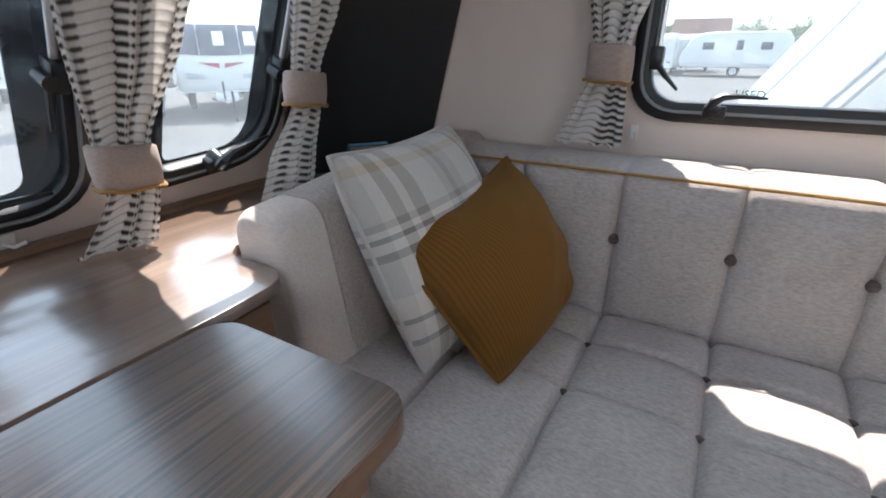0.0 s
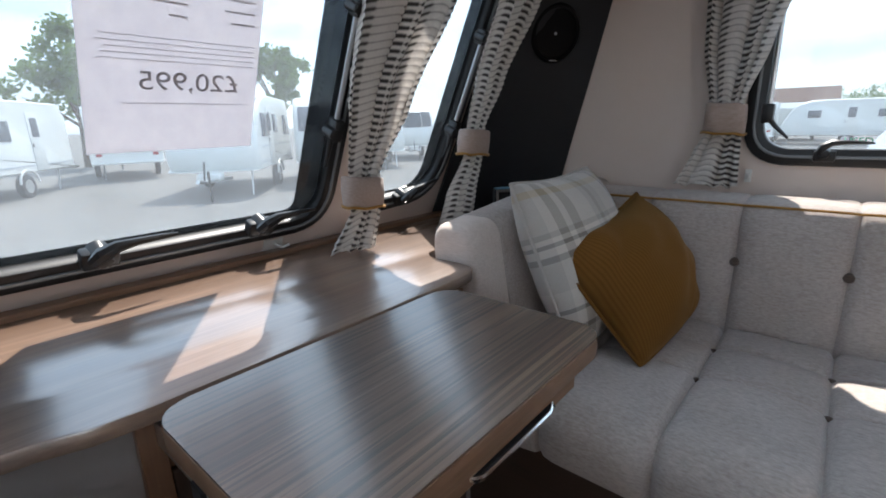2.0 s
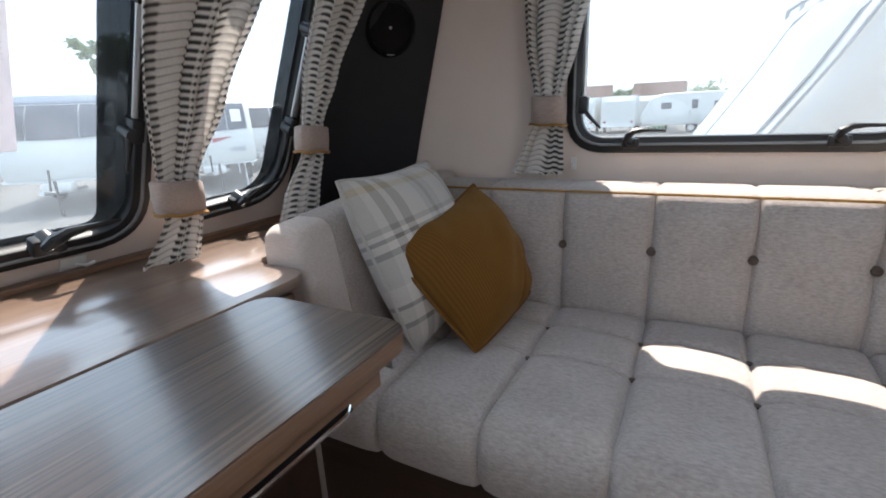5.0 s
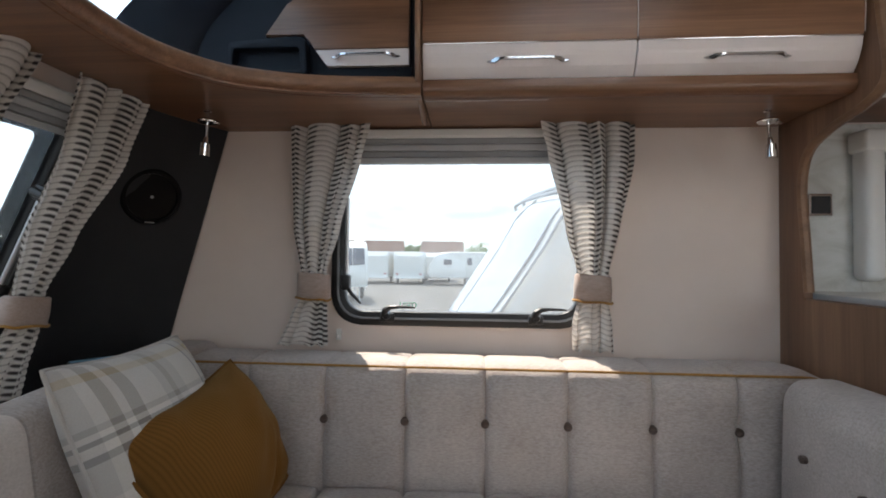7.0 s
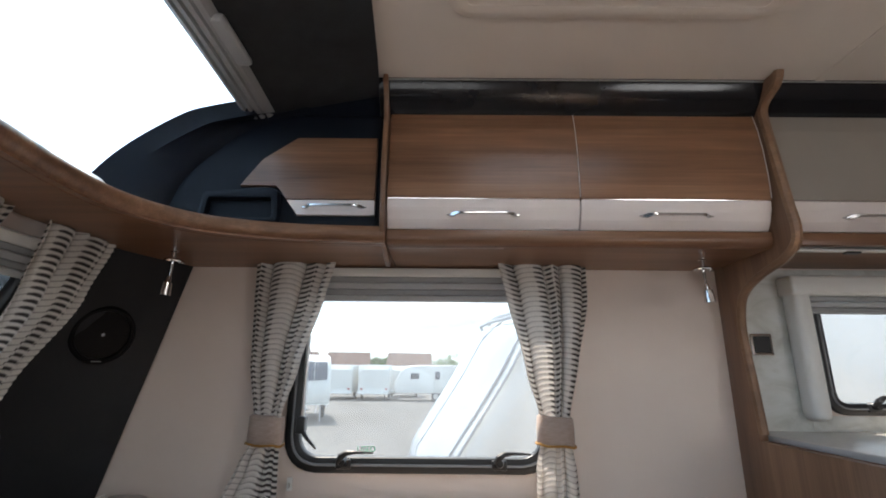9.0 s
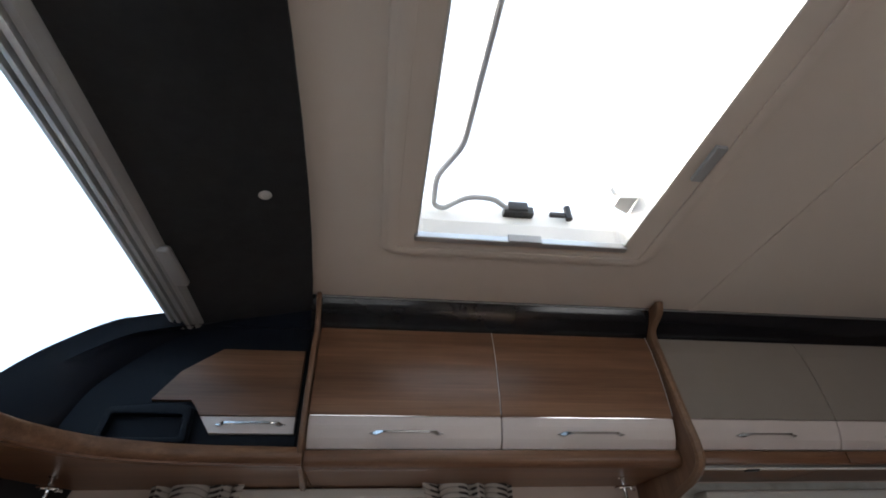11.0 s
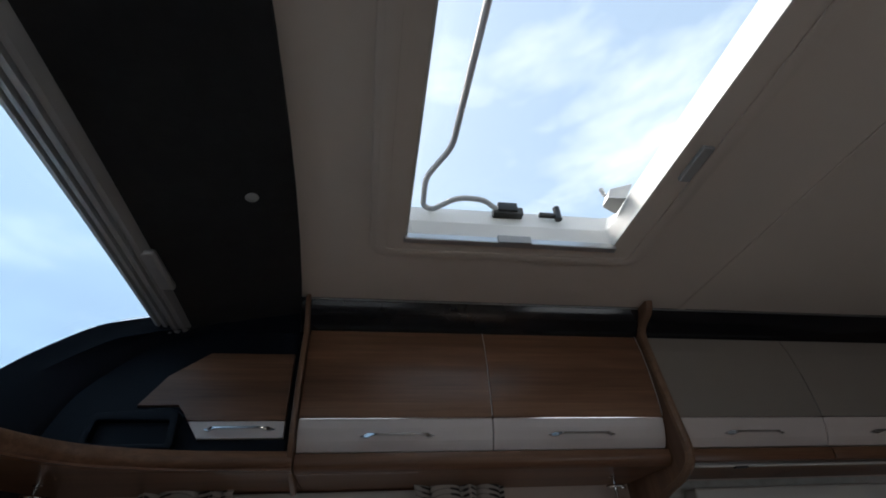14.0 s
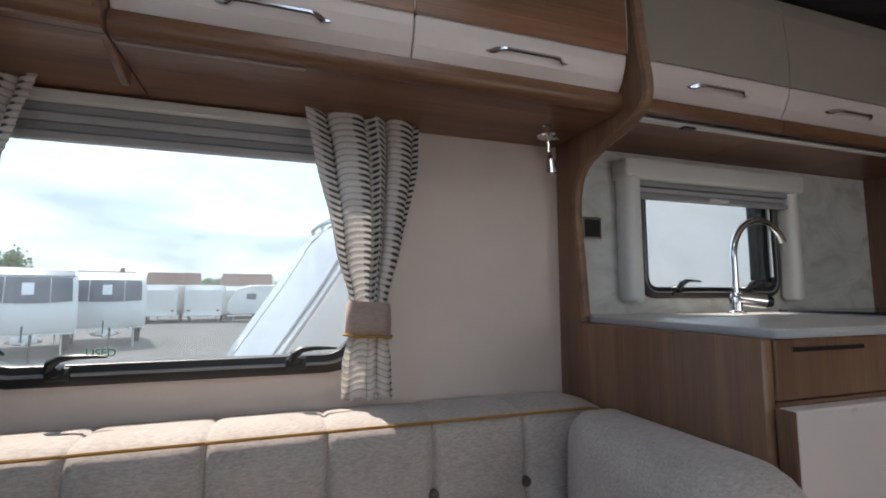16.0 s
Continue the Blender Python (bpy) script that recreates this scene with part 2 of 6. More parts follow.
M_sofa = fabric("grey_weave", (0.315, 0.266, 0.237), (0.435, 0.378, 0.343), (0.535, 0.475, 0.437), (80, 200, 250), 0.25)
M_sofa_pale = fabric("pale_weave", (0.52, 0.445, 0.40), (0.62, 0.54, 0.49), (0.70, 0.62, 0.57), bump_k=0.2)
M_button = fabric("button_cloth", (0.065, 0.045, 0.036), (0.10, 0.072, 0.058), (0.14, 0.105, 0.088))
M_piping = fabric("mustard_piping", (0.25, 0.12, 0.025), (0.34, 0.175, 0.04), (0.42, 0.23, 0.06))
M_tie = fabric("blush_band", (0.30, 0.225, 0.19), (0.37, 0.285, 0.245), (0.43, 0.335, 0.29), bump_k=0.15)
M_rail = plain("grey_anodised_rail", (0.44, 0.445, 0.45), 0.38, 0.4, vary=0.06, grain=0.1)
M_pane = pane_mat("window_pane", (0.68, 0.70, 0.70), 1.0, 0.045)
M_pane_dark = pane_mat("tinted_border", (0.20, 0.205, 0.21), 1.2)
M_acrylic = acrylic_mat("roof_acrylic", (0.97, 0.98, 0.98))
M_sunroof = acrylic_mat("sunroof_acrylic", (0.70, 0.82, 0.90))
M_worktop = plain("pale_worktop", (0.55, 0.52, 0.48), 0.3, vary=0.08, scale=60, grain=0.05)
M_chest = plain("grey_chest_laminate", (0.34, 0.315, 0.30), 0.5, vary=0.04, scale=5.0, grain=0.1)
M_cone = plain("speaker_cone", (0.003, 0.003, 0.0035), 0.35, vary=0.1, grain=0.1)
M_cone.node_tree.nodes["Principled BSDF"].inputs["Specular IOR Level"].default_value = 0.12
M_floor = wood("floor_vinyl", ((0.10, 0.065, 0.04), (0.17, 0.11, 0.07), (0.24, 0.16, 0.105)), "x", 0.5)


def curtain_mat():
    m, t, b = mat_nodes("ribbed_curtain")
    uv = t.nodes.new("ShaderNodeUVMap")
    sp = t.nodes.new("ShaderNodeSeparateXYZ")
    t.links.new(uv.outputs["UV"], sp.inputs[0])
    wob = noise_tex(t, coords(t, (60, 60, 30)), 1.0, 3.0)
    v = maths(t, "MULTIPLY", sp.outputs["Y"], 64.0)
    rib = maths(t, "ABSOLUTE", maths(t, "SUBTRACT", maths(t, "MULTIPLY", maths(t, "FRACT", v), 2.0), 1.0))
    # across the width: wide pale stretches with rib shade painted grey, narrow stripes with broad dark ribs
    u = maths(t, "FRACT", maths(t, "ADD", sp.outputs["X"], maths(t, "MULTIPLY", wob, 0.03)))
    stops = [(0.0, 0.20), (0.08, 0.24), (0.11, 0.82), (0.18, 1.0), (0.31, 1.0), (0.33, 0.44), (0.36, 0.44), (0.38, 1.0), (0.47, 0.96), (0.50, 0.34), (0.60, 0.22), (0.68, 0.34), (0.71, 0.86), (0.81, 0.90), (0.84, 0.28), (1.0, 0.18)]
    band = ramp(t, u, [(p, (k,) * 3) for p, k in stops])
    edge = maths(t, "MULTIPLY", maths(t, "SUBTRACT", maths(t, "ADD", maths(t, "ADD", rib, maths(t, "MULTIPLY", wob, 0.25)), maths(t, "MULTIPLY", band, 0.50)), 0.86), 2.0)
    line = ramp(t, edge, [(0.0, (0, 0, 0)), (1.0, (1, 1, 1))])
    rib_tone = mixed(t, band, (0.46, 0.415, 0.375), (0.070, 0.064, 0.061))
    col = mixed(t, line, (0.82, 0.78, 0.735), rib_tone)
    col = mixed(t, 0.22, col, ramp(t, noise_tex(t, coords(t, (300, 300, 90)), 1.0, 2.0), [(0.3, (0.34, 0.31, 0.285)), (0.7, (0.78, 0.75, 0.71))]), "MULTIPLY")
    t.links.new(col, b.inputs["Base Color"])
    b.inputs["Roughness"].default_value = 0.9
    b.inputs["Specular IOR Level"].default_value = 0.15
    tl = t.nodes.new("ShaderNodeBsdfTranslucent")
    t.links.new(col, tl.inputs["Color"])
    mx = t.nodes.new("ShaderNodeMixShader")
    mx.inputs["Fac"].default_value = 0.24
    t.links.new(b.outputs[0], mx.inputs[1])
    t.links.new(tl.outputs[0], mx.inputs[2])
    t.links.new(mx.outputs[0], t.nodes["Material Output"].inputs["Surface"])
    return m


def plaid_mat():
    m, t, b = mat_nodes("plaid_wool")
    uv = t.nodes.new("ShaderNodeUVMap")
    sp = t.nodes.new("ShaderNodeSeparateXYZ")
    t.links.new(uv.outputs["UV"], sp.inputs[0])
    W, G, D, Y = (0.72, 0.665, 0.60), (0.33, 0.30, 0.27), (0.15, 0.138, 0.13), (0.50, 0.39, 0.23)
    L = (0.55, 0.51, 0.465)
    T, C = (0.36, 0.315, 0.265), (0.10, 0.115, 0.14)
    su = [(0.0, L), (0.05, W), (0.10, T), (0.16, W), (0.20, T), (0.27, W), (0.42, L), (0.48, T), (0.52, L), (0.60, W), (0.78, C), (0.795, L), (0.86, C), (0.875, Y), (0.93, L)]
    sv = [(0.0, L), (0.14, D), (0.165, W), (0.24, D), (0.262, W), (0.36, L), (0.52, D), (0.555, W), (0.60, D), (0.625, W), (0.65, G), (0.68, L), (0.89, Y), (0.93, L)]
    cu, cv = ramp(t, sp.outputs["X"], su, "CONSTANT"), ramp(t, sp.outputs["Y"], sv, "CONSTANT")
    col = mixed(t, 0.5, cu, cv)
    f = noise_tex(t, coords(t), 500.0, 3.0, 0.7)
    col = mixed(t, 0.28, col, ramp(t, f, [(0.3, (0.5, 0.49, 0.48)), (0.7, (1, 1, 1))]), "MULTIPLY")
    t.links.new(col, b.inputs["Base Color"])
    b.inputs["Roughness"].default_value = 0.95
    b.inputs["Sheen Weight"].default_value = 0.3
    b.inputs["Specular IOR Level"].default_value = 0.15
    bump(t, b, f, 0.35, 0.002)
    return m


def cord_mat():
    m, t, b = mat_nodes("mustard_corduroy")
    uv = t.nodes.new("ShaderNodeUVMap")
    sp = t.nodes.new("ShaderNodeSeparateXYZ")
    t.links.new(uv.outputs["UV"], sp.inputs[0])
    wob = noise_tex(t, coords(t), 14.0, 2.0)
    v = maths(t, "ADD", maths(t, "MULTIPLY", sp.outputs["X"], 56.0), maths(t, "MULTIPLY", wob, 0.3))
    rib = maths(t, "ABSOLUTE", maths(t, "SUBTRACT", maths(t, "MULTIPLY", maths(t, "FRACT", v), 2.0), 1.0))
    f = noise_tex(t, coords(t), 600.0, 2.0)
    col = ramp(t, rib, [(0.05, (0.145, 0.060, 0.011)), (0.40, (0.172, 0.074, 0.014)), (1.0, (0.196, 0.087, 0.018))])
    col = mixed(t, 0.25, col, ramp(t, f, [(0.3, (0.5, 0.5, 0.5)), (0.7, (1, 1, 1))]), "MULTIPLY")
    t.links.new(col, b.inputs["Base Color"])
    b.inputs["Roughness"].default_value = 0.9
    b.inputs["Sheen Weight"].default_value = 0.12
    b.inputs["Sheen Tint"].default_value = (0.9, 0.65, 0.3, 1)
    b.inputs["Specular IOR Level"].default_value = 0.15
    bump(t, b, rib, 0.24, 0.002)
    return m


def marble_mat():
    m, t, b = mat_nodes("marbled_splashback")
    f = noise_tex(t, coords(t, (3, 3, 5), turn=(20, 30, 35)), 1.4, 6.0, 0.6, 1.6)
    col = ramp(t, f, [(0.34, (0.50, 0.50, 0.465)), (0.46, (0.62, 0.625, 0.59)), (0.6, (0.70, 0.705, 0.68)), (0.74, (0.57, 0.555, 0.51))])
    t.links.new(col, b.inputs["Base Color"])
    b.inputs["Roughness"].default_value = 0.12
    return m


def paper_mat():
    m, t, b = mat_nodes("paper")
    col = ramp(t, noise_tex(t, coords(t), 30.0, 4.0), [(0.3, (0.80, 0.79, 0.83)), (0.7, (0.86, 0.85, 0.88))])
    t.links.new(col, b.inputs["Base Color"])
    b.inputs["Roughness"].default_value = 0.9
    tl = t.nodes.new("ShaderNodeBsdfTranslucent")
    t.links.new(col, tl.inputs["Color"])
    mx = t.nodes.new("ShaderNodeMixShader")
    mx.inputs["Fac"].default_value = 0.48
    t.links.new(b.outputs[0], mx.inputs[1])
    t.links.new(tl.outputs[0], mx.inputs[2])
    t.links.new(mx.outputs[0], t.nodes["Material Output"].inputs["Surface"])
    return m


M_curtain, M_plaid, M_cord, M_marble, M_paper = curtain_mat(), plaid_mat(), cord_mat(), marble_mat(), paper_mat()
M_ink = plain("faint_print", (0.50, 0.49, 0.54), 0.8, vary=0.1, grain=0)
M_ink2 = plain("faint_small_print", (0.75, 0.74, 0.79), 0.8, vary=0.1, grain=0)
M_green = plain("green_sticker", (0.05, 0.45, 0.20), 0.5, vary=0.05)

# ---------------------------------------------------------------- mesh helpers
BASE = {}


def thing(name, base, label="", category="", group="", kind=""):
    ob = new(name)
    ob.location = base
    ob.empty_display_size = 0.05
    BASE[ob] = Vector(base)
    return tagged(ob, label, category, group, kind)


def part(name, bm, material, parent=None, label="", smooth=False, category="", group="", kind=""):
    """Links a bmesh, drawn in world metres, as one mesh object under a thing or a part."""
    base = BASE[parent] if parent else Vector((0, 0, 0))
    if parent is None and bm.verts:
        lo = [min(v.co[k] for v in bm.verts) for k in range(3)]
        hi = [max(v.co[k] for v in bm.verts) for k in range(3)]
        base = Vector(((lo[0] + hi[0]) / 2, (lo[1] + hi[1]) / 2, lo[2]))
    bmesh.ops.translate(bm, verts=bm.verts, vec=-base)
    me = bpy.data.meshes.new(name)
    bm.to_mesh(me)
    bm.free()
    me.materials.append(material)
    if smooth:
        me.shade_smooth()
        me.set_sharp_from_angle(angle=radians(40 if smooth is True else smooth))
    ob = new(name, me)
    BASE[ob] = base
    if parent:
        ob.parent = parent
    else:
        ob.location = base
    return tagged(ob, label, category, group, kind)


def box(x0, x1, y0, y1, z0, z1, bevel=0.0, seg=2, bm=None):
    b = bmesh.new()
    m = Matrix.Translation(((x0 + x1) / 2, (y0 + y1) / 2, (z0 + z1) / 2)) @ Matrix.Diagonal((abs(x1 - x0), abs(y1 - y0), abs(z1 - z0), 1))
    bmesh.ops.create_cube(b, size=1.0, matrix=m)
    if bevel:
        bmesh.ops.bevel(b, geom=b.edges[:], offset=bevel, segments=seg, affect="EDGES", profile=0.5)
    return joined(bm, b)


def joined(bm, b):
    if bm is None:
        return b
    me = bpy.data.meshes.new("tmp")
    b.to_mesh(me)
    b.free()
    bm.from_mesh(me)
    bpy.data.meshes.remove(me)
    return bm


def round_poly(pts, radii, n=6):
    """A 2D outline with each corner rounded."""
    out, k = [], len(pts)
    if isinstance(radii, (int, float)):
        radii = [radii] * k
    for i in range(k):
        p0, p, p1 = Vector(pts[i - 1]), Vector(pts[i]), Vector(pts[(i + 1) % k])
        r = radii[i]
        if r <= 0:
            out.append(tuple(p))
            continue
        a, b = (p0 - p).normalized(), (p1 - p).normalized()
        ang = a.angle(b)
        d = min(r / math.tan(ang / 2), 0.49 * (p0 - p).length, 0.49 * (p1 - p).length)
        s, e = p + a * d, p + b * d
        for j in range(n + 1):
            f = j / n
            out.append(tuple((1 - f) ** 2 * s + 2 * f * (1 - f) * (p * 0.85 + (s + e) * 0.075) + f ** 2 * e))
    return out


def rect(x0, y0, x1, y1, r=0.0, n=6):
    pts = [(x0, y0), (x1, y0), (x1, y1), (x0, y1)]
    return round_poly(pts, r, n) if r else pts


def plate(outer, holes, depth, m, bm=None, bevel=0.0):
    """A flat panel with holes: outlines in (u, v), set by m, thickened by depth along its third axis."""
    b = bmesh.new()
    for loop in (outer, *holes):
        vs = [b.verts.new((u, v, 0)) for u, v in loop]
        for i in range(len(vs)):
            b.edges.new((vs[i - 1], vs[i]))
    bmesh.ops.triangle_fill(b, use_beauty=True, use_dissolve=False, edges=b.edges[:], normal=(0, 0, 1))
    bmesh.ops.dissolve_limit(b, angle_limit=radians(1), verts=b.verts[:], edges=b.edges[:]) if not holes else None
    ret = bmesh.ops.extrude_face_region(b, geom=b.faces[:])
    bmesh.ops.translate(b, verts=[g for g in ret["geom"] if isinstance(g, bmesh.types.BMVert)], vec=(0, 0, depth))
    bmesh.ops.recalc_face_normals(b, faces=b.faces[:])
    if bevel:
        es = [e for e in b.edges if len(e.link_faces) == 2 and e.calc_face_angle(0) > radians(50)]
        bmesh.ops.bevel(b, geom=es, offset=bevel, segments=2, affect="EDGES", profile=0.5)
    bmesh.ops.transform(b, matrix=m, verts=b.verts)
    if m.determinant() < 0:
        bmesh.ops.reverse_faces(b, faces=b.faces[:])
    return joined(bm, b)


def axes(origin, u, v):
    u, v = Vector(u).normalized(), Vector(v).normalized()
    w = u.cross(v)
    m = Matrix((u, v, w)).transposed().to_4x4()
    m.translation = Vector(origin)
    return m


def ring(outer, inner, depth, m, bevel=0.0, bm=None):
    return plate(outer, [inner], depth, m, bm, bevel)


def tube(points, r, n=8, bm=None, cyc=False):
    """A round bar along points."""
    b = bmesh.new()
    pts = [Vector(p) for p in points]
    rows, up = [], None
    for i, p in enumerate(pts):
        a = pts[i - 1] if i or cyc else p
        c = pts[(i + 1) % len(pts)] if i < len(pts) - 1 or cyc else p
        d = (c - a).normalized()
        if up is None:
            up = d.orthogonal().normalized()
        up = (up - d * up.dot(d)).normalized()
        side = d.cross(up)
        rr = r[i] if isinstance(r, (list, tuple)) else r
        rows.append([b.verts.new(p + (up * math.cos(2 * math.pi * k / n) + side * math.sin(2 * math.pi * k / n)) * rr) for k in range(n)])
    last = len(rows) if cyc else len(rows) - 1
    for i in range(last):
        q, w = rows[i], rows[(i + 1) % len(rows)]
        for k in range(n):
            b.faces.new((q[k], q[(k + 1) % n], w[(k + 1) % n], w[k]))
    if not cyc:
        b.faces.new(rows[0][::-1])
        b.faces.new(rows[-1])
    bmesh.ops.recalc_face_normals(b, faces=b.faces[:])
    return joined(bm, b)


def bent(points, r=0.02, n=5):
    """Rounds the corners of a 3D line."""
    pts = [Vector(p) for p in points]
    out = [pts[0]]
    for a, p, c in zip(pts, pts[1:], pts[2:]):
        u, v = (a - p), (c - p)
        d = min(r, u.length * 0.45, v.length * 0.45)
        s, e = p + u.normalized() * d, p + v.normalized() * d
        for j in range(n + 1):
            f = j / n
            out.append((1 - f) ** 2 * s + 2 * f * (1 - f) * p + f ** 2 * e)
    return out + [pts[-1]]


def loft(rows, bm=None, close=False, uv=None):
    """A skin over rows of points of equal length."""
    b = bmesh.new()
    vs = [[b.verts.new(p) for p in row] for row in rows]
    lay = b.loops.layers.uv.new("UVMap") if uv else None
    for i in range(len(vs) - 1):
        m = len(vs[i])
        for k in range(m if close else m - 1):
            k2 = (k + 1) % m
            f = b.faces.new((vs[i][k], vs[i][k2], vs[i + 1][k2], vs[i + 1][k]))
            if uv:
                for lp, (a, c) in zip(f.loops, ((i, k), (i, k2), (i + 1, k2), (i + 1, k))):
                    lp[lay].uv = uv[a][c]
    if not uv:
        bmesh.ops.recalc_face_normals(b, faces=b.faces[:])
    return joined(bm, b)


def lathe(profile, m, n=24, bm=None):
    """Turns (radius, height) pairs round the third axis of m."""
    b = bmesh.new()
    rows = [[b.verts.new((r * math.cos(2 * math.pi * k / n), r * math.sin(2 * math.pi * k / n), h)) for k in range(n)] for r, h in profile]
    for q, w in zip(rows, rows[1:]):
        for k in range(n):
            b.faces.new((q[k], q[(k + 1) % n], w[(k + 1) % n], w[k]))
    b.faces.new(rows[0][::-1])
    b.faces.new(rows[-1])
    bmesh.ops.remove_doubles(b, verts=b.verts[:], dist=1e-5)
    bmesh.ops.recalc_face_normals(b, faces=b.faces[:])
    bmesh.ops.transform(b, matrix=m, verts=b.verts)
    return joined(bm, b)


def lettering(text, size, m, name, material, parent):
    cu = bpy.data.curves.new("text", "FONT")
    cu.body, cu.size, cu.extrude, cu.align_x = text, size, 0.0004, "CENTER"
    tmp = new("text", cu)
    bpy.context.view_layer.update()
    me = bpy.data.meshes.new_from_object(tmp.evaluated_get(bpy.context.evaluated_depsgraph_get()))
    bpy.data.objects.remove(tmp)
    b = bmesh.new()
    b.from_mesh(me)
    bpy.data.meshes.remove(me)
    bmesh.ops.transform(b, matrix=m, verts=b.verts)
    return part(name, b, material, parent)


# ---------------------------------------------------------------- the place: sizes
YC = -1.22                     # centre line of the caravan
Y2 = 2 * YC                    # the far long wall
X_END = 4.2                    # rear wall
Z_C = 1.985                    # ceiling
FR = axes((-1.25, 0, 0.74), (0, 1, 0), (0.418, 0, 0.908))  # leaning front wall: u = y, v up the slope, third axis inwards


def front(u, v, w=0.0):
    return FR @ Vector((u, v, w))


# ---------------------------------------------------------------- structure
part("floor", box(-1.35, X_END + 0.1, Y2 - 0.1, 0.1, -0.06, 0.0), M_floor, kind="structure", label="brown wood-effect vinyl caravan floor", category="floor")

def drawn_in(pts, d):
    """A convex outline with its sides moved in by d."""
    n, out = len(pts), []
    for i in range(n):
        a, p, c = Vector(pts[i - 1]), Vector(pts[i]), Vector(pts[(i + 1) % n])
        u, v = (p - a).normalized(), (c - p).normalized()
        nu, nv = Vector((-u.y, u.x)), Vector((-v.y, v.x))
        k = (nu + nv) / (1 + nu.dot(nv))
        out.append(tuple(p + k * d))
    return out


class Opening:
    """A window's outline: corners in (u, v) and their radii."""

    def __init__(self, pts, radii):
        self.pts, self.radii = pts, radii

    def loop(self, d=0.0):
        return round_poly(drawn_in(self.pts, d), [max(0.02, r - d * 0.8) for r in self.radii])


def square(x0, y0, x1, y1, r):
    return Opening([(x0, y0), (x1, y0), (x1, y1), (x0, y1)], [r] * 4)


WIN1 = square(-0.392, 0.872, 0.440, 1.50, 0.10)
WIN1_OUT = WIN1.loop()
WIN9 = square(1.30, 0.872, 2.20, 1.50, 0.10)
KWIN = rect(1.310, 1.07, 1.885, 1.43, 0.05)
SIDE = axes((0, 0, 0), (1, 0, 0), (0, 0, 1))          # third axis points to -y, inwards
SIDE_OUT = axes((0, 0.03, 0), (1, 0, 0), (0, 0, 1))
edge_low, edge_top = (-1.09, 0.3), (-0.765, 1.5)
outline = [(-1.16, 0.0), (X_END, 0.0), (X_END, 2.05), (-0.08, 2.05), (-0.08, 1.545), (-0.755, 1.545), (-0.764, 1.503), (-0.868, 1.134), (-0.944, 0.82), (-1.08, 0.3)]
part("wall_side_near_window", plate(outline, [WIN1_OUT, KWIN], 0.03, SIDE_OUT), M_wall, kind="structure", label="beige vinyl-faced caravan side wall with window openings", category="wall")
far_wall = [(-1.25, 0.0), (X_END, 0.0), (X_END, 2.05), (-0.08, 2.05), (-0.08, 1.545), (-0.87, 1.545), (-1.25, 0.8)]
part("wall_side_opposite", plate(far_wall, [WIN1_OUT, WIN9.loop()], 0.03, axes((0, Y2, 0), (1, 0, 0), (0, 0, 1))), M_wall, kind="structure", label="beige vinyl-faced opposite caravan side wall", category="wall")
part("wall_rear", box(X_END, X_END + 0.03, Y2, 0.0, 0.0, 2.05), M_wall, kind="structure", label="plain beige rear end wall", category="wall")

W2 = square(-1.615, 0.0, -0.820, 0.775, 0.11)
W3 = Opening([(-0.748, 0.008), (-0.375, 0.030), (-0.375, 0.775), (-0.748, 0.775)], [0.07, 0.14, 0.07, 0.06])
W3M = Opening([(2 * YC - u, v) for u, v in (W3.pts[1], W3.pts[0], W3.pts[3], W3.pts[2])], [0.14, 0.07, 0.06, 0.07])
part("wall_front", plate([(Y2 + 0.34, -0.06), (-0.34, -0.06), (-0.34, 0.90), (Y2 + 0.34, 0.90)], [W2.loop(), W3.loop(), W3M.loop()], -0.03, FR), M_wall, kind="structure", label="beige leaning front wall with three window openings", category="wall")
part("wall_front_low", box(-1.33, -1.285, Y2, 0.0, 0.0, 0.70), M_wall, kind="structure", label="plain low front wall behind the chest", category="wall")

# black corner panels between the side walls and the leaning front
def corner_panel(flip):
    rows = []
    for k in range(13):
        z = 0.62 + (1.53 - 0.62) * k / 12
        a = Vector((-0.944 + (z - 0.82) * 0.2635 + 0.0006 * math.sin(k), 0.0, z))
        b = Vector((-1.25 + 0.46 * (z - 0.74), -0.352, z))
        row = []
        for j in range(9):
            f = j / 8
            p = a.lerp(b, f)
            bow = 0.018 * math.sin(math.pi * f)
            row.append(Vector((p.x - bow * 0.6, p.y + bow, p.z)))
        rows.append(row)
    if flip:
        rows = [[Vector((p.x, 2 * YC - p.y, p.z)) for p in row] for row in rows]
    b = loft(rows)
    bmesh.ops.solidify(b, geom=b.faces[:], thickness=0.012)
    bmesh.ops.recalc_face_normals(b, faces=b.faces[:])
    return b


part("corner_panel_1", corner_panel(False), M_black, kind="structure", label="matt black curved corner panel", category="wall panel", smooth=True)
part("corner_panel_2", corner_panel(True), M_black, kind="structure", label="matt black curved corner panel on the opposite side", category="wall panel", smooth=True)

# ceiling with the opening of the roof light
RL = (0.190, -1.620, 0.757, -0.705)
CEIL = axes((0, 0, Z_C), (1, 0, 0), (0, 1, 0))
ceil_bm = plate([(-0.10, Y2 + 0.37), (X_END, Y2 + 0.37), (X_END, -0.372), (-0.10, -0.372)], [rect(*RL, 0.02, 3)], 0.03, CEIL)
box(1.150, 1.178, Y2 + 0.37, -0.372, Z_C - 0.004, Z_C, 0.0015, 1, ceil_bm)
part("ceiling", ceil_bm, M_ceiling, kind="structure", label="cream vinyl caravan ceiling with a cover strip", category="ceiling")
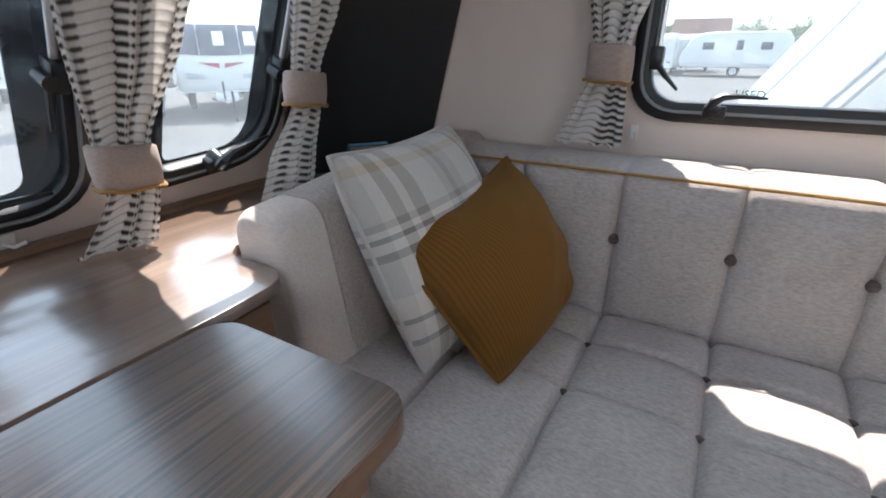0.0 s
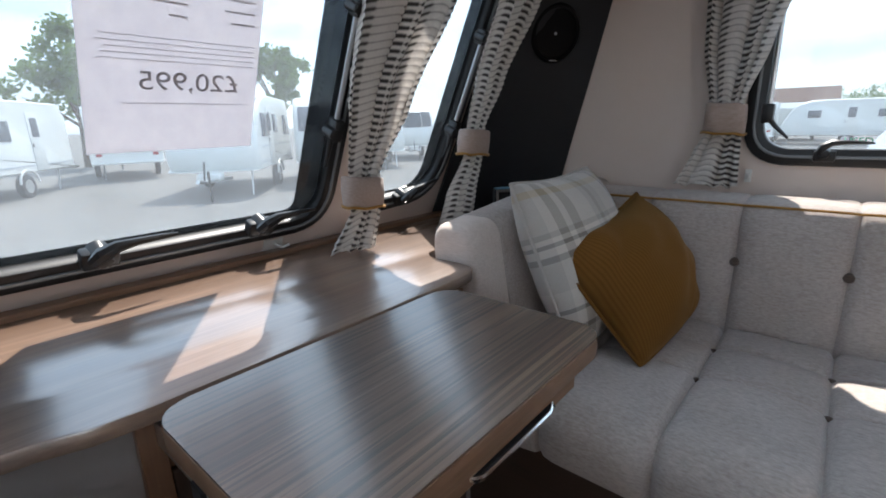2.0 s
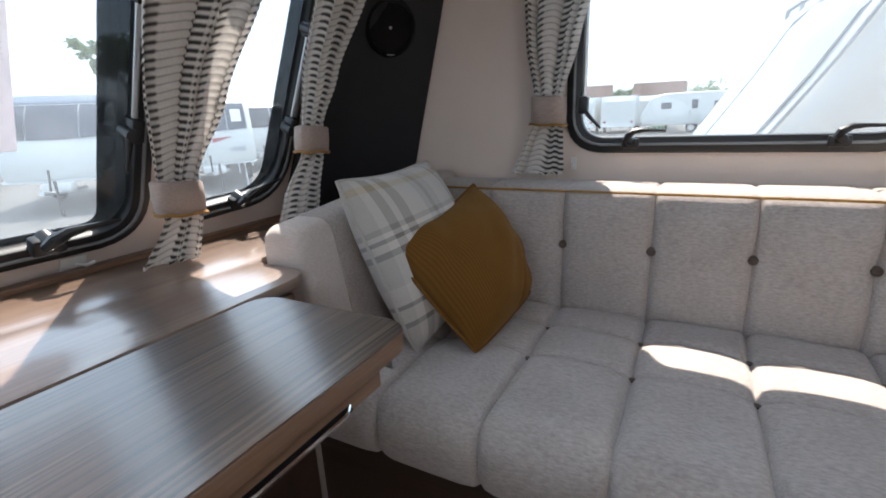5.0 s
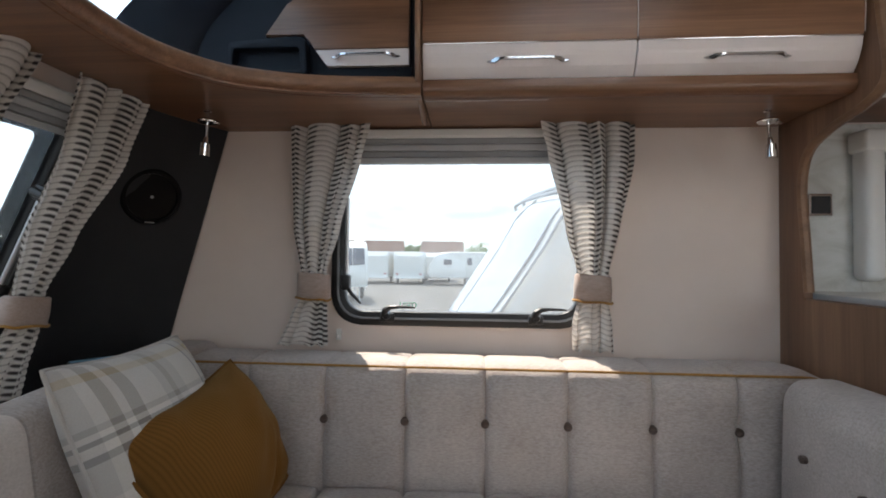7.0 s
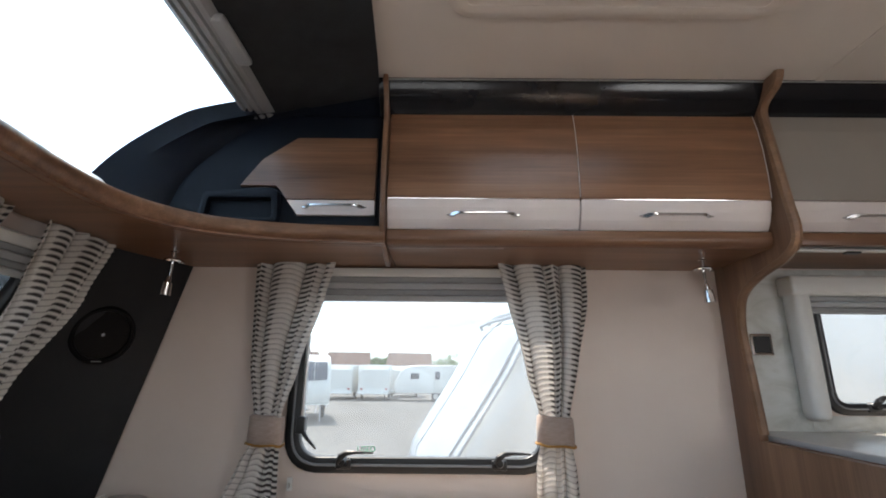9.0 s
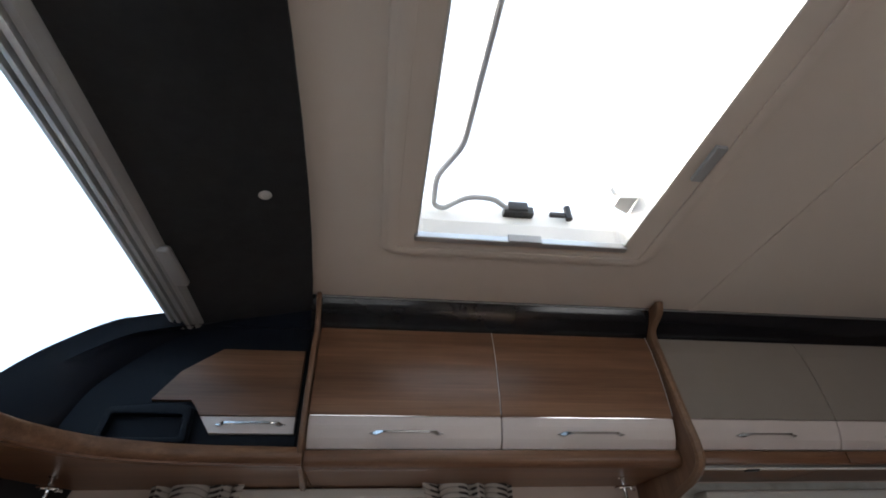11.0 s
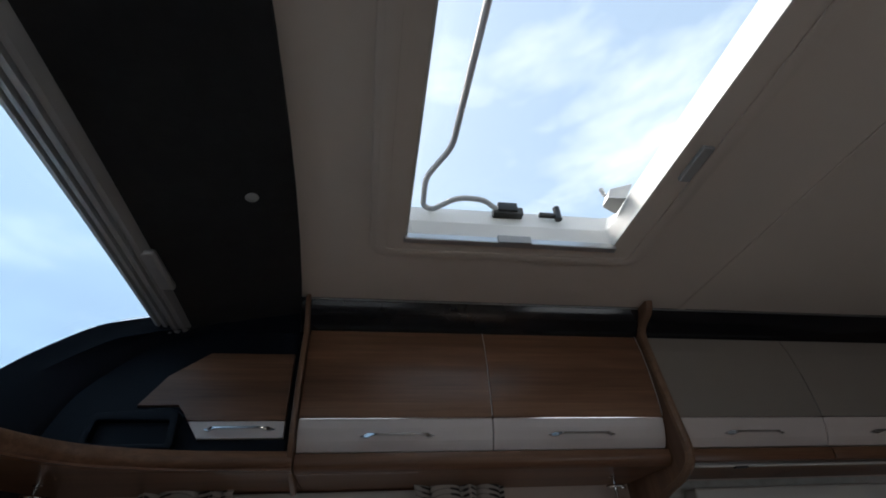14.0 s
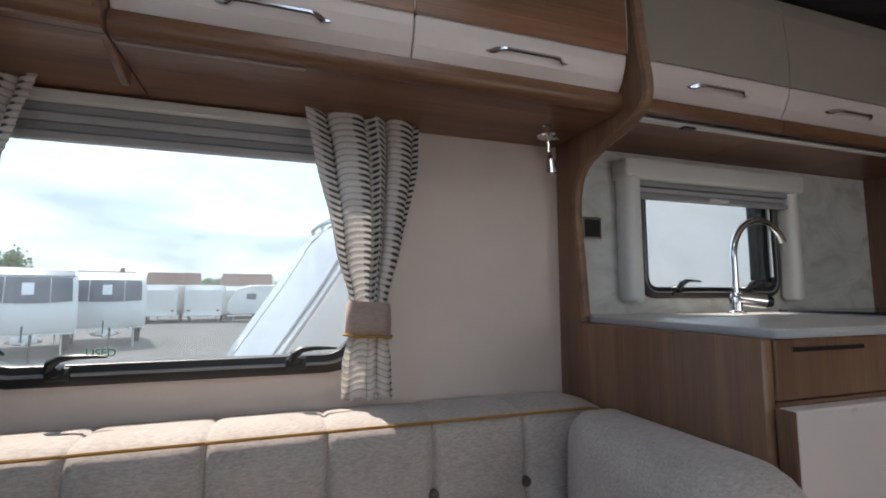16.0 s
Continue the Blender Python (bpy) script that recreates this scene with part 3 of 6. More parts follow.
part("roof_skin", plate([(-0.46, Y2 - 0.03), (X_END, Y2 - 0.03), (X_END, 0.03), (-0.46, 0.03)], [rect(RL[0] - 0.045, RL[1] - 0.04, RL[2] + 0.065, RL[3] + 0.045)], 0.02, axes((0, 0, 2.055), (1, 0, 0), (0, 1, 0))), M_white_plastic, kind="structure", label="white outer roof skin", category="roof")

# black front ceiling panel, sloping down to the sunroof
fc_ys = [Y2 + 0.30 + (-0.60 - Y2) * k / 10 for k in range(11)]
fc = loft([[(-0.46, y, 1.905), (-0.33, y, 1.940), (-0.20, y, 1.966), (-0.106 + 0.048 * (1 - ((y - YC) / 0.92) ** 2), y, 1.984)] for y in fc_ys])
bmesh.ops.solidify(fc, geom=fc.faces[:], thickness=0.02)
for x, z in ((-0.345, 1.934), (-0.255, 1.955)):
    tube([(x, Y2 + 0.34, z), (x, -0.34, z)], 0.005, 6, fc)
part("ceiling_front_panel", fc, M_blackcloth, kind="structure", label="black lined ceiling panel behind the sunroof", category="ceiling", smooth=True)
# dark gloss cornice along both sides
for n, s in ((1, 1), (2, -1)):
    prof = [(-0.300, 1.895), (-0.318, 1.905), (-0.345, 1.930), (-0.368, 1.962), (-0.376, 1.984), (-0.30, 1.99)]
    rows = [[(x, (y if s > 0 else 2 * YC - y), z) for y, z in prof] for x in (-0.098, X_END)]
    part("trim_cornice_%d" % n, loft(rows), M_gloss_dark, kind="structure", label="dark glossy cornice between lockers and ceiling", category="cornice", smooth=True)
    tr = tube([(-0.07, -0.374 if s > 0 else 2 * YC + 0.374, 1.980), (X_END, -0.374 if s > 0 else 2 * YC + 0.374, 1.980)], 0.003, 6)
    part("trim_bead_%d" % n, tr, M_alu, kind="structure", label="thin bright bead at the ceiling edge", category="trim")

# ---------------------------------------------------------------- windows
def window_handle(parent, m):
    """A black lever catch: third axis of m points into the room, second up, the lever lies along the first."""
    b = box(-0.028, 0.028, -0.018, 0.016, 0.0, 0.026, 0.005)
    lathe([(0.0, 0.0), (0.017, 0.0), (0.016, 0.034), (0.012, 0.046), (0.0, 0.048)], Matrix.Translation((0, 0.008, 0)), 14, b)
    lever = [(-0.016, 0.010, 0.040), (-0.004, 0.030, 0.050), (0.016, 0.042, 0.052), (0.048, 0.044, 0.050), (0.085, 0.043, 0.047), (0.112, 0.041, 0.044)]
    tube(lever, [0.009, 0.013, 0.010, 0.0062, 0.005, 0.003], 8, b)
    bmesh.ops.transform(b, matrix=m, verts=b.verts)
    return part("handle", b, M_plastic, parent, "black plastic lever catch", smooth=True)


def stay(parent, m, length):
    """A sliding stay along the second axis of m, with a thumb catch near its foot."""
    b = tube([(0, 0.0, 0.030), (0, length, 0.030)], 0.0065, 10)
    s = part("stay", joined(None, b_turn(b, m)), M_alu, parent, "silver sliding stay", smooth=True)
    c = box(-0.014, 0.014, -0.03, 0.025, 0.012, 0.048, 0.006)
    lathe([(0.0, 0.0), (0.013, 0.0), (0.013, 0.034), (0.0, 0.036)], Matrix.Translation((-0.016, -0.006, 0.018)), 14, c)
    tube([(-0.012, -0.012, 0.036), (-0.018, -0.05, 0.044), (-0.016, -0.095, 0.038)], [0.009, 0.006, 0.004], 8, c)
    part("catch", b_turn(c, m), M_plastic, s, "black thumb catch", smooth=True)
    c = box(-0.012, 0.012, length - 0.02, length + 0.02, 0.010, 0.045, 0.006)
    lathe([(0.0, 0.0), (0.011, 0.0), (0.011, 0.034), (0.0, 0.036)], Matrix.Translation((-0.016, length, 0.018)), 14, c)
    part("bracket", b_turn(c, m), M_plastic, s, "black upper bracket", smooth=True)


def b_turn(b, m):
    bmesh.ops.transform(b, matrix=m, verts=b.verts)
    return b


def inset(loop, d):
    """The outline drawn in by d."""
    n, out = len(loop), []
    area = sum(loop[i - 1][0] * loop[i][1] - loop[i][0] * loop[i - 1][1] for i in range(n))
    s = 1 if area > 0 else -1
    for i in range(n):
        p0, p1 = Vector(loop[i - 1]), Vector(loop[(i + 1) % n])
        t = (p1 - p0).normalized()
        out.append((loop[i][0] - s * t.y * d, loop[i][1] + s * t.x * d))
    return out


def hung_window(name, op, m, label, border=0.0, seal=0.045, handles=(), stays=(), drop=0.0, size=1.0):
    """An acrylic caravan window: black rubber seal, dark printed border, clear pane, catches and stays."""
    out, inner = op.loop(), op.loop(seal)
    w = thing(name, m @ Vector((sum(p[0] for p in out) / len(out), min(p[1] for p in out), 0)), label, "window", kind="structure")
    part("window_frame", ring(out, inner, 0.034, m @ Matrix.Translation((0, 0, -0.018)), 0.007), M_rubber, w, "black rubber seal", smooth=True)
    part("seal_glint_ring", ring(op.loop(seal * 0.45), op.loop(seal * 0.62), 0.006, m @ Matrix.Translation((0, 0, 0.015)), 0.002), M_seal_glint, w, smooth=True)
    part("pane", plate(out, [], 0.004, m @ Matrix.Translation((0, 0, -0.030))), M_pane, w, "lightly tinted acrylic pane").visible_shadow = False
    if border:
        cut = [(u, v - drop if v < 0.30 else v) for u, v in op.loop(seal + border)]
        part("tinted_border", ring(inset(out, 0.004), cut, 0.003, m @ Matrix.Translation((0, 0, -0.024))), M_pane_dark, w, "dark tinted edge band")
    for u, v, turn in handles:
        window_handle(w, m @ Matrix.Translation((u, v, 0.004)) @ Matrix.Rotation(radians(turn), 4, "Z") @ Matrix.Scale(size, 4))
    for u, v, length in stays:
        stay(w, m @ Matrix.Translation((u, v, 0.0)), length)
    return w


win1 = hung_window("window_1", WIN1, SIDE, "black-framed side window with two lever catches", 0.0, 0.046, [(-0.205, 0.900, 0), (0.264, 0.900, 0)], [], 0.0, 0.82)
b = tube([(-0.338, -0.022, 1.28), (-0.338, -0.022, 1.02)], 0.006, 8)
st = part("stay", b, M_alu, win1, "silver sliding stay", smooth=True)
b = box(-0.352, -0.324, -0.046, -0.012, 0.985, 1.035, 0.006)
tube([(-0.336, -0.035, 1.0), (-0.315, -0.045, 0.975), (-0.285, -0.045, 0.945)], [0.008, 0.006, 0.003], 8, b)
part("catch", b, M_plastic, st, "black thumb catch", smooth=True)
hung_window("window_2", W2, FR, "black-framed leaning front centre window", 0.055, 0.044, [(-1.36, 0.050, 0), (-1.035, 0.050, 0)], [(-0.875, 0.30, 0.27)], 0.045, 1.12)
hung_window("window_3", W3, FR, "black-framed leaning front corner window with lever catch", 0.035, 0.044, [(-0.560, 0.058, 12)], [(-0.425, 0.29, 0.27)], 0.035, 1.1)
hung_window("window_4", W3M, FR, "black-framed leaning front corner window on the opposite side", 0.048, 0.055)
FAR = axes((0, Y2, 0), (-1, 0, 0), (0, 0, 1))
hung_window("window_5", WIN1, FAR, "black-framed opposite side window", 0.0, 0.05)
# unseen window, added to the opposite wall to let in more light
hung_window("added_window_9", square(-2.20, 0.872, -1.30, 1.50, 0.10), FAR, "unseen black-framed window added opposite the kitchen for light", 0.0, 0.05)

# sunroof: curved acrylic sheet with black frame
ARC = [(-0.925, 1.555), (-0.895, 1.620), (-0.857, 1.680), (-0.767, 1.773), (-0.636, 1.861), (-0.555, 1.888), (-0.470, 1.905), (-0.405, 1.925)]
ys = [Y2 + 0.36 + (-0.36 - Y2 - 0.36) * k / 6 for k in range(7)]
sr = thing("window_6", (-0.7, YC, 1.56), "large curved front sunroof with silver blind rail", "window", kind="structure")
b = loft([[(x - 0.012, y, z + 0.018) for x, z in ARC] for y in ys])
bmesh.ops.solidify(b, geom=b.faces[:], thickness=0.004)
part("pane", b, M_sunroof, sr, "pale blue tinted acrylic sheet", smooth=True)
rail_ys = [Y2 + 0.33 + (-0.66 - Y2) * k / 14 for k in range(15)]


def rail_bow(y):
    return 0.018 * (1 - ((y - YC) / 0.89) ** 2)


RAIL = [(-0.494, 1.890), (-0.490, 1.878), (-0.478, 1.875), (-0.475, 1.884), (-0.469, 1.884), (-0.466, 1.875), (-0.455, 1.874), (-0.452, 1.884), (-0.446, 1.884), (-0.443, 1.876), (-0.430, 1.876), (-0.427, 1.885), (-0.421, 1.886), (-0.418, 1.879), (-0.408, 1.882), (-0.400, 1.892), (-0.396, 1.906), (-0.405, 1.925), (-0.494, 1.908)]
rail = loft([[(-0.444 + (x + 0.444) * 0.86 + rail_bow(y), y, z) for x, z in RAIL] for y in rail_ys], close=True)
part("blind_rail", rail, M_rail, sr, "brushed aluminium blind rail", smooth=25)
part("rail_grip", box(-0.425 + rail_bow(-0.64), -0.385 + rail_bow(-0.64), -0.72, -0.56, 1.880, 1.898, 0.008), M_rail, sr, "grey plastic pull grip")
ledge = loft([[(-0.90, y, 1.552), (-0.735, y, 1.552), (-0.715, y, 1.565), (-0.712, y, 1.590), (-0.735, y, 1.612), (-0.80, y, 1.625), (-0.90, y, 1.622)] for y in (Y2 + 0.50, -0.50)], close=True)
bmesh.ops.holes_fill(ledge, edges=ledge.edges[:])
part("blind_cassette", ledge, M_white_plastic, sr, "white blind cassette along the lower edge", smooth=True)


def side_cheek(flip):
    """Moulded blue-black cheek between pelmet, sunroof and lockers."""
    outer = [(-0.93, 1.553), (-0.857, 1.677), (-0.767, 1.771), (-0.636, 1.859), (-0.555, 1.885), (-0.470, 1.902)]
    mid = [(-0.845, 1.553), (-0.794, 1.645), (-0.723, 1.739), (-0.590, 1.828), (-0.51, 1.853), (-0.437, 1.868)]
    crease = [(-0.712, 1.553), (-0.690, 1.640), (-0.643, 1.732), (-0.506, 1.856), (-0.41, 1.893), (-0.312, 1.921)]
    lines = [(outer, -0.34), (outer, -0.385), ([(x * 0.6 + a * 0.4, z * 0.6 + c * 0.4) for (x, z), (a, c) in zip(outer, mid)], -0.372), (mid, -0.368), ([(x * 0.4 + a * 0.6, z * 0.4 + c * 0.6) for (x, z), (a, c) in zip(mid, crease)], -0.335), (crease, -0.322), ([(x + 0.012, z - 0.008) for x, z in crease], -0.304)]

    def fine(line):
        pts, out = line, []
        for i in range(len(pts) - 1):
            p0, p1, p2, p3 = pts[max(i - 1, 0)], pts[i], pts[i + 1], pts[min(i + 2, len(pts) - 1)]
            for k in range(5):
                f = k / 5
                out.append(tuple(0.5 * (2 * b_ + (c_ - a_) * f + (2 * a_ - 5 * b_ + 4 * c_ - d_) * f * f + (3 * b_ - a_ - 3 * c_ + d_) * f ** 3) for a_, b_, c_, d_ in zip(p0, p1, p2, p3)))
        return out + [pts[-1]]

    rows = [[(x, y, z) for x, z in fine(line)] for line, y in lines]
    bm = loft(rows)
    last = [(x, z) for x, y, z in rows[-1]]
    flat = last + [(-0.095, 1.945), (-0.095, 1.553)]
    hole = [(-0.335, 1.826), (-0.10, 1.826), (-0.10, 1.585), (-0.318, 1.585), (-0.368, 1.655), (-0.384, 1.672), (-0.488, 1.672), (-0.43, 1.755)]
    plate(flat, [hole], -0.01, axes((0, -0.304, 0), (1, 0, 0), (0, 0, 1)), bm)
    # filler added to close a bright gap beside the fin
    box(-0.40, -0.095, -0.31, -0.20, 1.900, 1.990, 0, 2, bm)
    if flip:
        for v in bm.verts:
            v.co.y = 2 * YC - v.co.y
        bmesh.ops.reverse_faces(bm, faces=bm.faces[:])
    return bm


part("trim_cheek_1", side_cheek(False), M_navy, kind="structure", label="moulded blue-black cheek beside the sunroof", category="trim", smooth=35)
part("trim_cheek_2", side_cheek(True), M_navy, kind="structure", label="moulded blue-black cheek on the opposite side", category="trim", smooth=35)
# added black board that stops daylight leaking past the corner locker
b = box(-0.62, -0.084, -0.286, -0.276, 1.524, 1.72)
box(-0.42, -0.084, -0.286, -0.276, 1.72, 1.90, 0, 2, b)
part("cheek_light_stop", b, M_black, kind="structure", label="black board added behind the cheek to stop a light leak", category="trim")
# shallow black tray in the cheek
b = ring(round_poly([(-0.585, 1.560), (-0.362, 1.560), (-0.368, 1.650), (-0.395, 1.662), (-0.575, 1.648)], 0.012), round_poly([(-0.565, 1.572), (-0.382, 1.572), (-0.386, 1.630), (-0.560, 1.630)], 0.008), 0.03, axes((0, -0.306, 0), (1, 0, 0), (0, 0, 1)), 0.004)
tray = thing("storage_tray", (-0.47, -0.31, 1.56), "small black moulded tray above the corner shelf", "tray")
part("rim", b, M_navy, tray, smooth=True)
part("pocket", box(-0.570, -0.375, -0.312, -0.305, 1.565, 1.636, 0.002), M_navy, tray, "matt black pocket")

# ---------------------------------------------------------------- roof light
rl = thing("window_7", ((RL[0] + RL[2]) / 2, (RL[1] + RL[3]) / 2, Z_C), "large white-framed roof light with a bent grey handle bar", "roof light", kind="structure")
fo, fi = rect(RL[0] - 0.090, RL[1] - 0.09, RL[2] + 0.105, RL[3] + 0.085, 0.055), rect(*RL, 0.02, 3)
part("window_frame", ring(fo, fi, -0.012, CEIL, 0.004), M_ceiling, rl, "cream plastic surround", smooth=True)
part("raised_rib", ring(inset(fo, 0.014), inset(fo, 0.042), -0.004, CEIL @ Matrix.Translation((0, 0, -0.012)), 0.0015), M_ceiling, rl, smooth=True)
up = [rect(RL[0], RL[1], RL[2], RL[3], 0.02, 3), rect(RL[0] - 0.004, RL[1] - 0.004, RL[2] + 0.004, RL[3] + 0.004, 0.02, 3), rect(RL[0] - 0.035, RL[1] - 0.03, RL[2] + 0.055, RL[3] + 0.035, 0.04, 3)]
b = loft([[(u, v, z) for u, v in lp] for lp, z in zip(up, (Z_C - 0.012, Z_C + 0.05, Z_C + 0.125))], close=True)
bmesh.ops.solidify(b, geom=b.faces[:], thickness=0.004)
part("well", b, M_white_plastic, rl, "white plastic well")
dome = []
for k in range(9):
    v = RL[1] - 0.03 + (RL[3] - RL[1] + 0.065) * k / 8
    dome.append([(RL[0] - 0.035 + (RL[2] - RL[0] + 0.09) * j / 8, v, Z_C + 0.125 + 0.06 * (1 - (2 * j / 8 - 1) ** 4) * (1 - (2 * k / 8 - 1) ** 4)) for j in range(9)])
b = loft(dome)
bmesh.ops.solidify(b, geom=b.faces[:], thickness=0.004)
part("dome", b, M_acrylic, rl, "clear acrylic dome", smooth=True).visible_shadow = False
bar = bent([(0.52, -0.700, 2.09), (0.44, -0.708, 2.09), (0.403, -0.742, 2.09), (0.328, -0.746, 2.09), (0.264, -0.690, 2.09), (0.238, -0.704, 2.09), (0.233, -0.810, 2.09), (0.285, -0.918, 2.09), (0.296, -1.314, 2.09), (0.259, -1.388, 2.09), (0.257, -1.50, 2.09), (0.32, -1.62, 2.09)], 0.03)
part("handle_bar", tube(bar, 0.0075, 8), M_grey_plastic, rl, "bent grey handle bar", smooth=True)
b = box(0.434, 0.520, -0.712, -0.684, 2.074, 2.100, 0.004)
box(0.446, 0.502, -0.720, -0.706, 2.080, 2.108, 0.003, 2, b)
part("lock", b, M_plastic, rl, "black plastic bar lock", smooth=True)
b = box(0.568, 0.632, -0.706, -0.692, 2.080, 2.092, 0.003)
tube([(0.622, -0.704, 2.112), (0.622, -0.704, 2.068)], 0.010, 10, b)
part("toggle", b, M_plastic, rl, "black toggle catch", smooth=True)
for y in (-0.80, -1.42):
    b = loft([[(0.757, y - 0.032, 2.045), (0.757, y + 0.032, 2.045), (0.790, y + 0.032, 2.10), (0.790, y - 0.032, 2.10)], [(0.715, y - 0.018, 2.055), (0.715, y + 0.018, 2.055), (0.730, y + 0.018, 2.088), (0.730, y - 0.018, 2.088)]], close=True)
    bmesh.ops.holes_fill(b, edges=b.edges[:])
    tube([(0.720, y, 2.08), (0.715, y, 2.104)], 0.006, 8, b)
    part("clip", b, M_white_plastic, rl, "white plastic clip")
b = box(0.43, 0.52, -0.726, -0.719, 1.962, 1.985, 0.002)
part("catch_plate", b, M_grey_plastic, rl)
part("blind_edge", box(RL[0] - 0.004, RL[2] + 0.004, -0.720, -0.700, 1.962, 1.982, 0.004), M_alu, rl, "grey blind edge strip")
part("slide_catch", box(0.785, 0.812, -1.08, -0.98, 1.961, 1.972, 0.003), M_grey_plastic, rl)

# ---------------------------------------------------------------- pelmet shelf round the front
def curve(pts, n=5):
    out = []
    for i in range(len(pts) - 1):
        p0, p1, p2, p3 = (Vector(pts[j]) for j in (max(i - 1, 0), i, i + 1, min(i + 2, len(pts) - 1)))
        for k in range(n):
            f = k / n
            out.append(tuple(0.5 * (2 * p1 + (p2 - p0) * f + (2 * p0 - 5 * p1 + 4 * p2 - p3) * f * f + (3 * p1 - p0 - 3 * p2 + p3) * f ** 3)))
    return out + [tuple(pts[-1])]


half = curve([(-0.070, -0.318), (-0.222, -0.328), (-0.334, -0.342), (-0.430, -0.368), (-0.535, -0.418), (-0.605, -0.505), (-0.638, -0.600), (-0.640, -0.720), (-0.625, -0.850), (-0.615, -1.0), (-0.612, YC)])
inner_edge = half + [(x, 2 * YC - y) for x, y in reversed(half[:-1])]
board = inner_edge + [(-0.070, Y2), (-0.875, Y2), (-0.875, 0.0), (-0.070, 0.0)]
pelmet = thing("pelmet_shelf", (-0.4, -0.2, 1.505), "curved walnut-laminate pelmet shelf round the front of the lounge", "shelf")
part("board", plate(board, [], 0.016, axes((0, 0, 1.507), (1, 0, 0), (0, 1, 0))), M_walnut_x, pelmet)


def off(line, d):
    out = []
    for i, p in enumerate(line):
        a, c = Vector(line[max(i - 1, 0)]), Vector(line[min(i + 1, len(line) - 1)])
        t = (c - a).normalized()
        out.append((p[0] - t.y * d, p[1] + t.x * d))
    return out


prof = [(-0.020, 1.506), (0.000, 1.512), (0.010, 1.526), (0.010, 1.545), (0.004, 1.553), (-0.012, 1.555), (-0.020, 1.550), (-0.020, 1.52)]
rows = [[(x, y, z) for (x, y), z in ((off(inner_edge, d)[i], z) for d, z in prof)] for i in range(len(inner_edge))]
part("lipping", loft(rows, close=True), M_walnut_x, pelmet, "rounded walnut edge lipping", smooth=True)

# ---------------------------------------------------------------- overhead lockers
M_handle = plain("satin_chrome", (0.50, 0.50, 0.51), 0.18, 1.0, vary=0.03, grain=0.0)
DOOR = [(-0.300, 1.552), (-0.316, 1.575), (-0.328, 1.605), (-0.334, 1.640), (-0.337, 1.700), (-0.335, 1.780), (-0.328, 1.850), (-0.316, 1.903)]


def door_y(z):
    for (y0, z0), (y1, z1) in zip(DOOR, DOOR[1:]):
        if z <= z1:
            return y0 + (y1 - y0) * (z - z0) / (z1 - z0)
    return DOOR[-1][0]


def door_leaf(x0, x1, z0, z1, n=10):
    zs = [z0 + (z1 - z0) * k / n for k in range(n + 1)]
    face = [(door_y(z), z) for z in zs]
    back = [(y + 0.016, z) for y, z in reversed(face)]
    loop = face + back
    b = loft([[(x, y, z) for y, z in loop] for x in (x0, x1)], close=True)
    bmesh.ops.holes_fill(b, edges=b.edges[:])
    bmesh.ops.recalc_face_normals(b, faces=b.faces[:])
    es = [e for e in b.edges if len(e.link_faces) == 2 and e.calc_face_angle(0) > radians(60)]
    bmesh.ops.bevel(b, geom=es, offset=0.0015, segments=1, affect="EDGES")
    return b


def bow_handle(xc, z, parent, y=None, half=0.070):
    """A slim bow with flattened, tapering feet."""
    y = door_y(z) if y is None else y
    b = bmesh.new()
    rows = []
    for k in range(21):
        f = k / 20 * 2 - 1
        a = abs(f)
        lift = 0.022 if a < 0.66 else 0.022 - 0.020 * min(1.0, (a - 0.66) / 0.22) ** 1.3
        h = 0.0027 if a < 0.66 else (0.0027 + 0.0040 * (a - 0.66) / 0.14 if a < 0.80 else 0.0067 * (1.02 - a) / 0.22)
        d = 0.0035 if a < 0.66 else 0.0024
        cx = xc + half * 1.46 * f
        rows.append([(cx, y - lift - d, z - h * 0.8), (cx, y - lift + d, z - h), (cx, y - lift + d, z + h), (cx, y - lift - d, z + h * 0.8)])
    loft(rows, b, close=True)
    bmesh.ops.holes_fill(b, edges=b.edges[:])
    return part("handle", b, M_handle, parent, "slim chrome bow handle", smooth=30)


def locker(name, x0, x1, upper, lower, label, split=1.632, group="overhead lockers", hx=None, rail=True):
    t = thing(name, ((x0 + x1) / 2, -0.16, 1.515), label, "locker", group)
    part("floor_board", box(x0, x1, -0.288, -0.004, 1.517, 1.535), M_walnut_x, t)
    part("back_board", box(x0, x1, -0.030, -0.004, 1.535, 1.885), M_walnut_x, t)
    part("top_board", box(x0, x1, -0.296, -0.004, 1.885, 1.90), M_walnut_x, t)
    if rail:
        part("bottom_rail", box(x0, x1, -0.312, -0.288, 1.512, 1.549, 0.006), M_walnut_x, t, smooth=True)
    else:
        part("edge_band", tube([(x1 + 0.0004, y - 0.0004, z) for y, z in DOOR if z >= 1.64], 0.0011, 6), M_band, t, "pale door edge band")
    d = part("door", door_leaf(x0 + 0.0003, x1 - 0.0003, split + 0.0015, 1.902), upper, t)
    lo = part("door_band", door_leaf(x0 + 0.0005, x1 - 0.0005, 1.5535, split - 0.0005), lower, t, "glossy ivory lower band")
    part("band_trim", tube([(x0 + 0.004, door_y(split) - 0.001, split), (x1 - 0.004, door_y(split) - 0.001, split)], 0.0018, 6), M_chrome, d)
    bow_handle((x0 + x1) / 2 if hx is None else hx, 1.588, lo)
    return t


locker("overhead_locker", -0.066, 0.468, M_walnut_x, M_band, "walnut-laminate overhead locker with ivory band, shut", rail=False)
locker("overhead_locker", 0.470, 0.995, M_walnut_x, M_band, "walnut-laminate overhead locker with ivory band, shut, beside the end panel", rail=False)
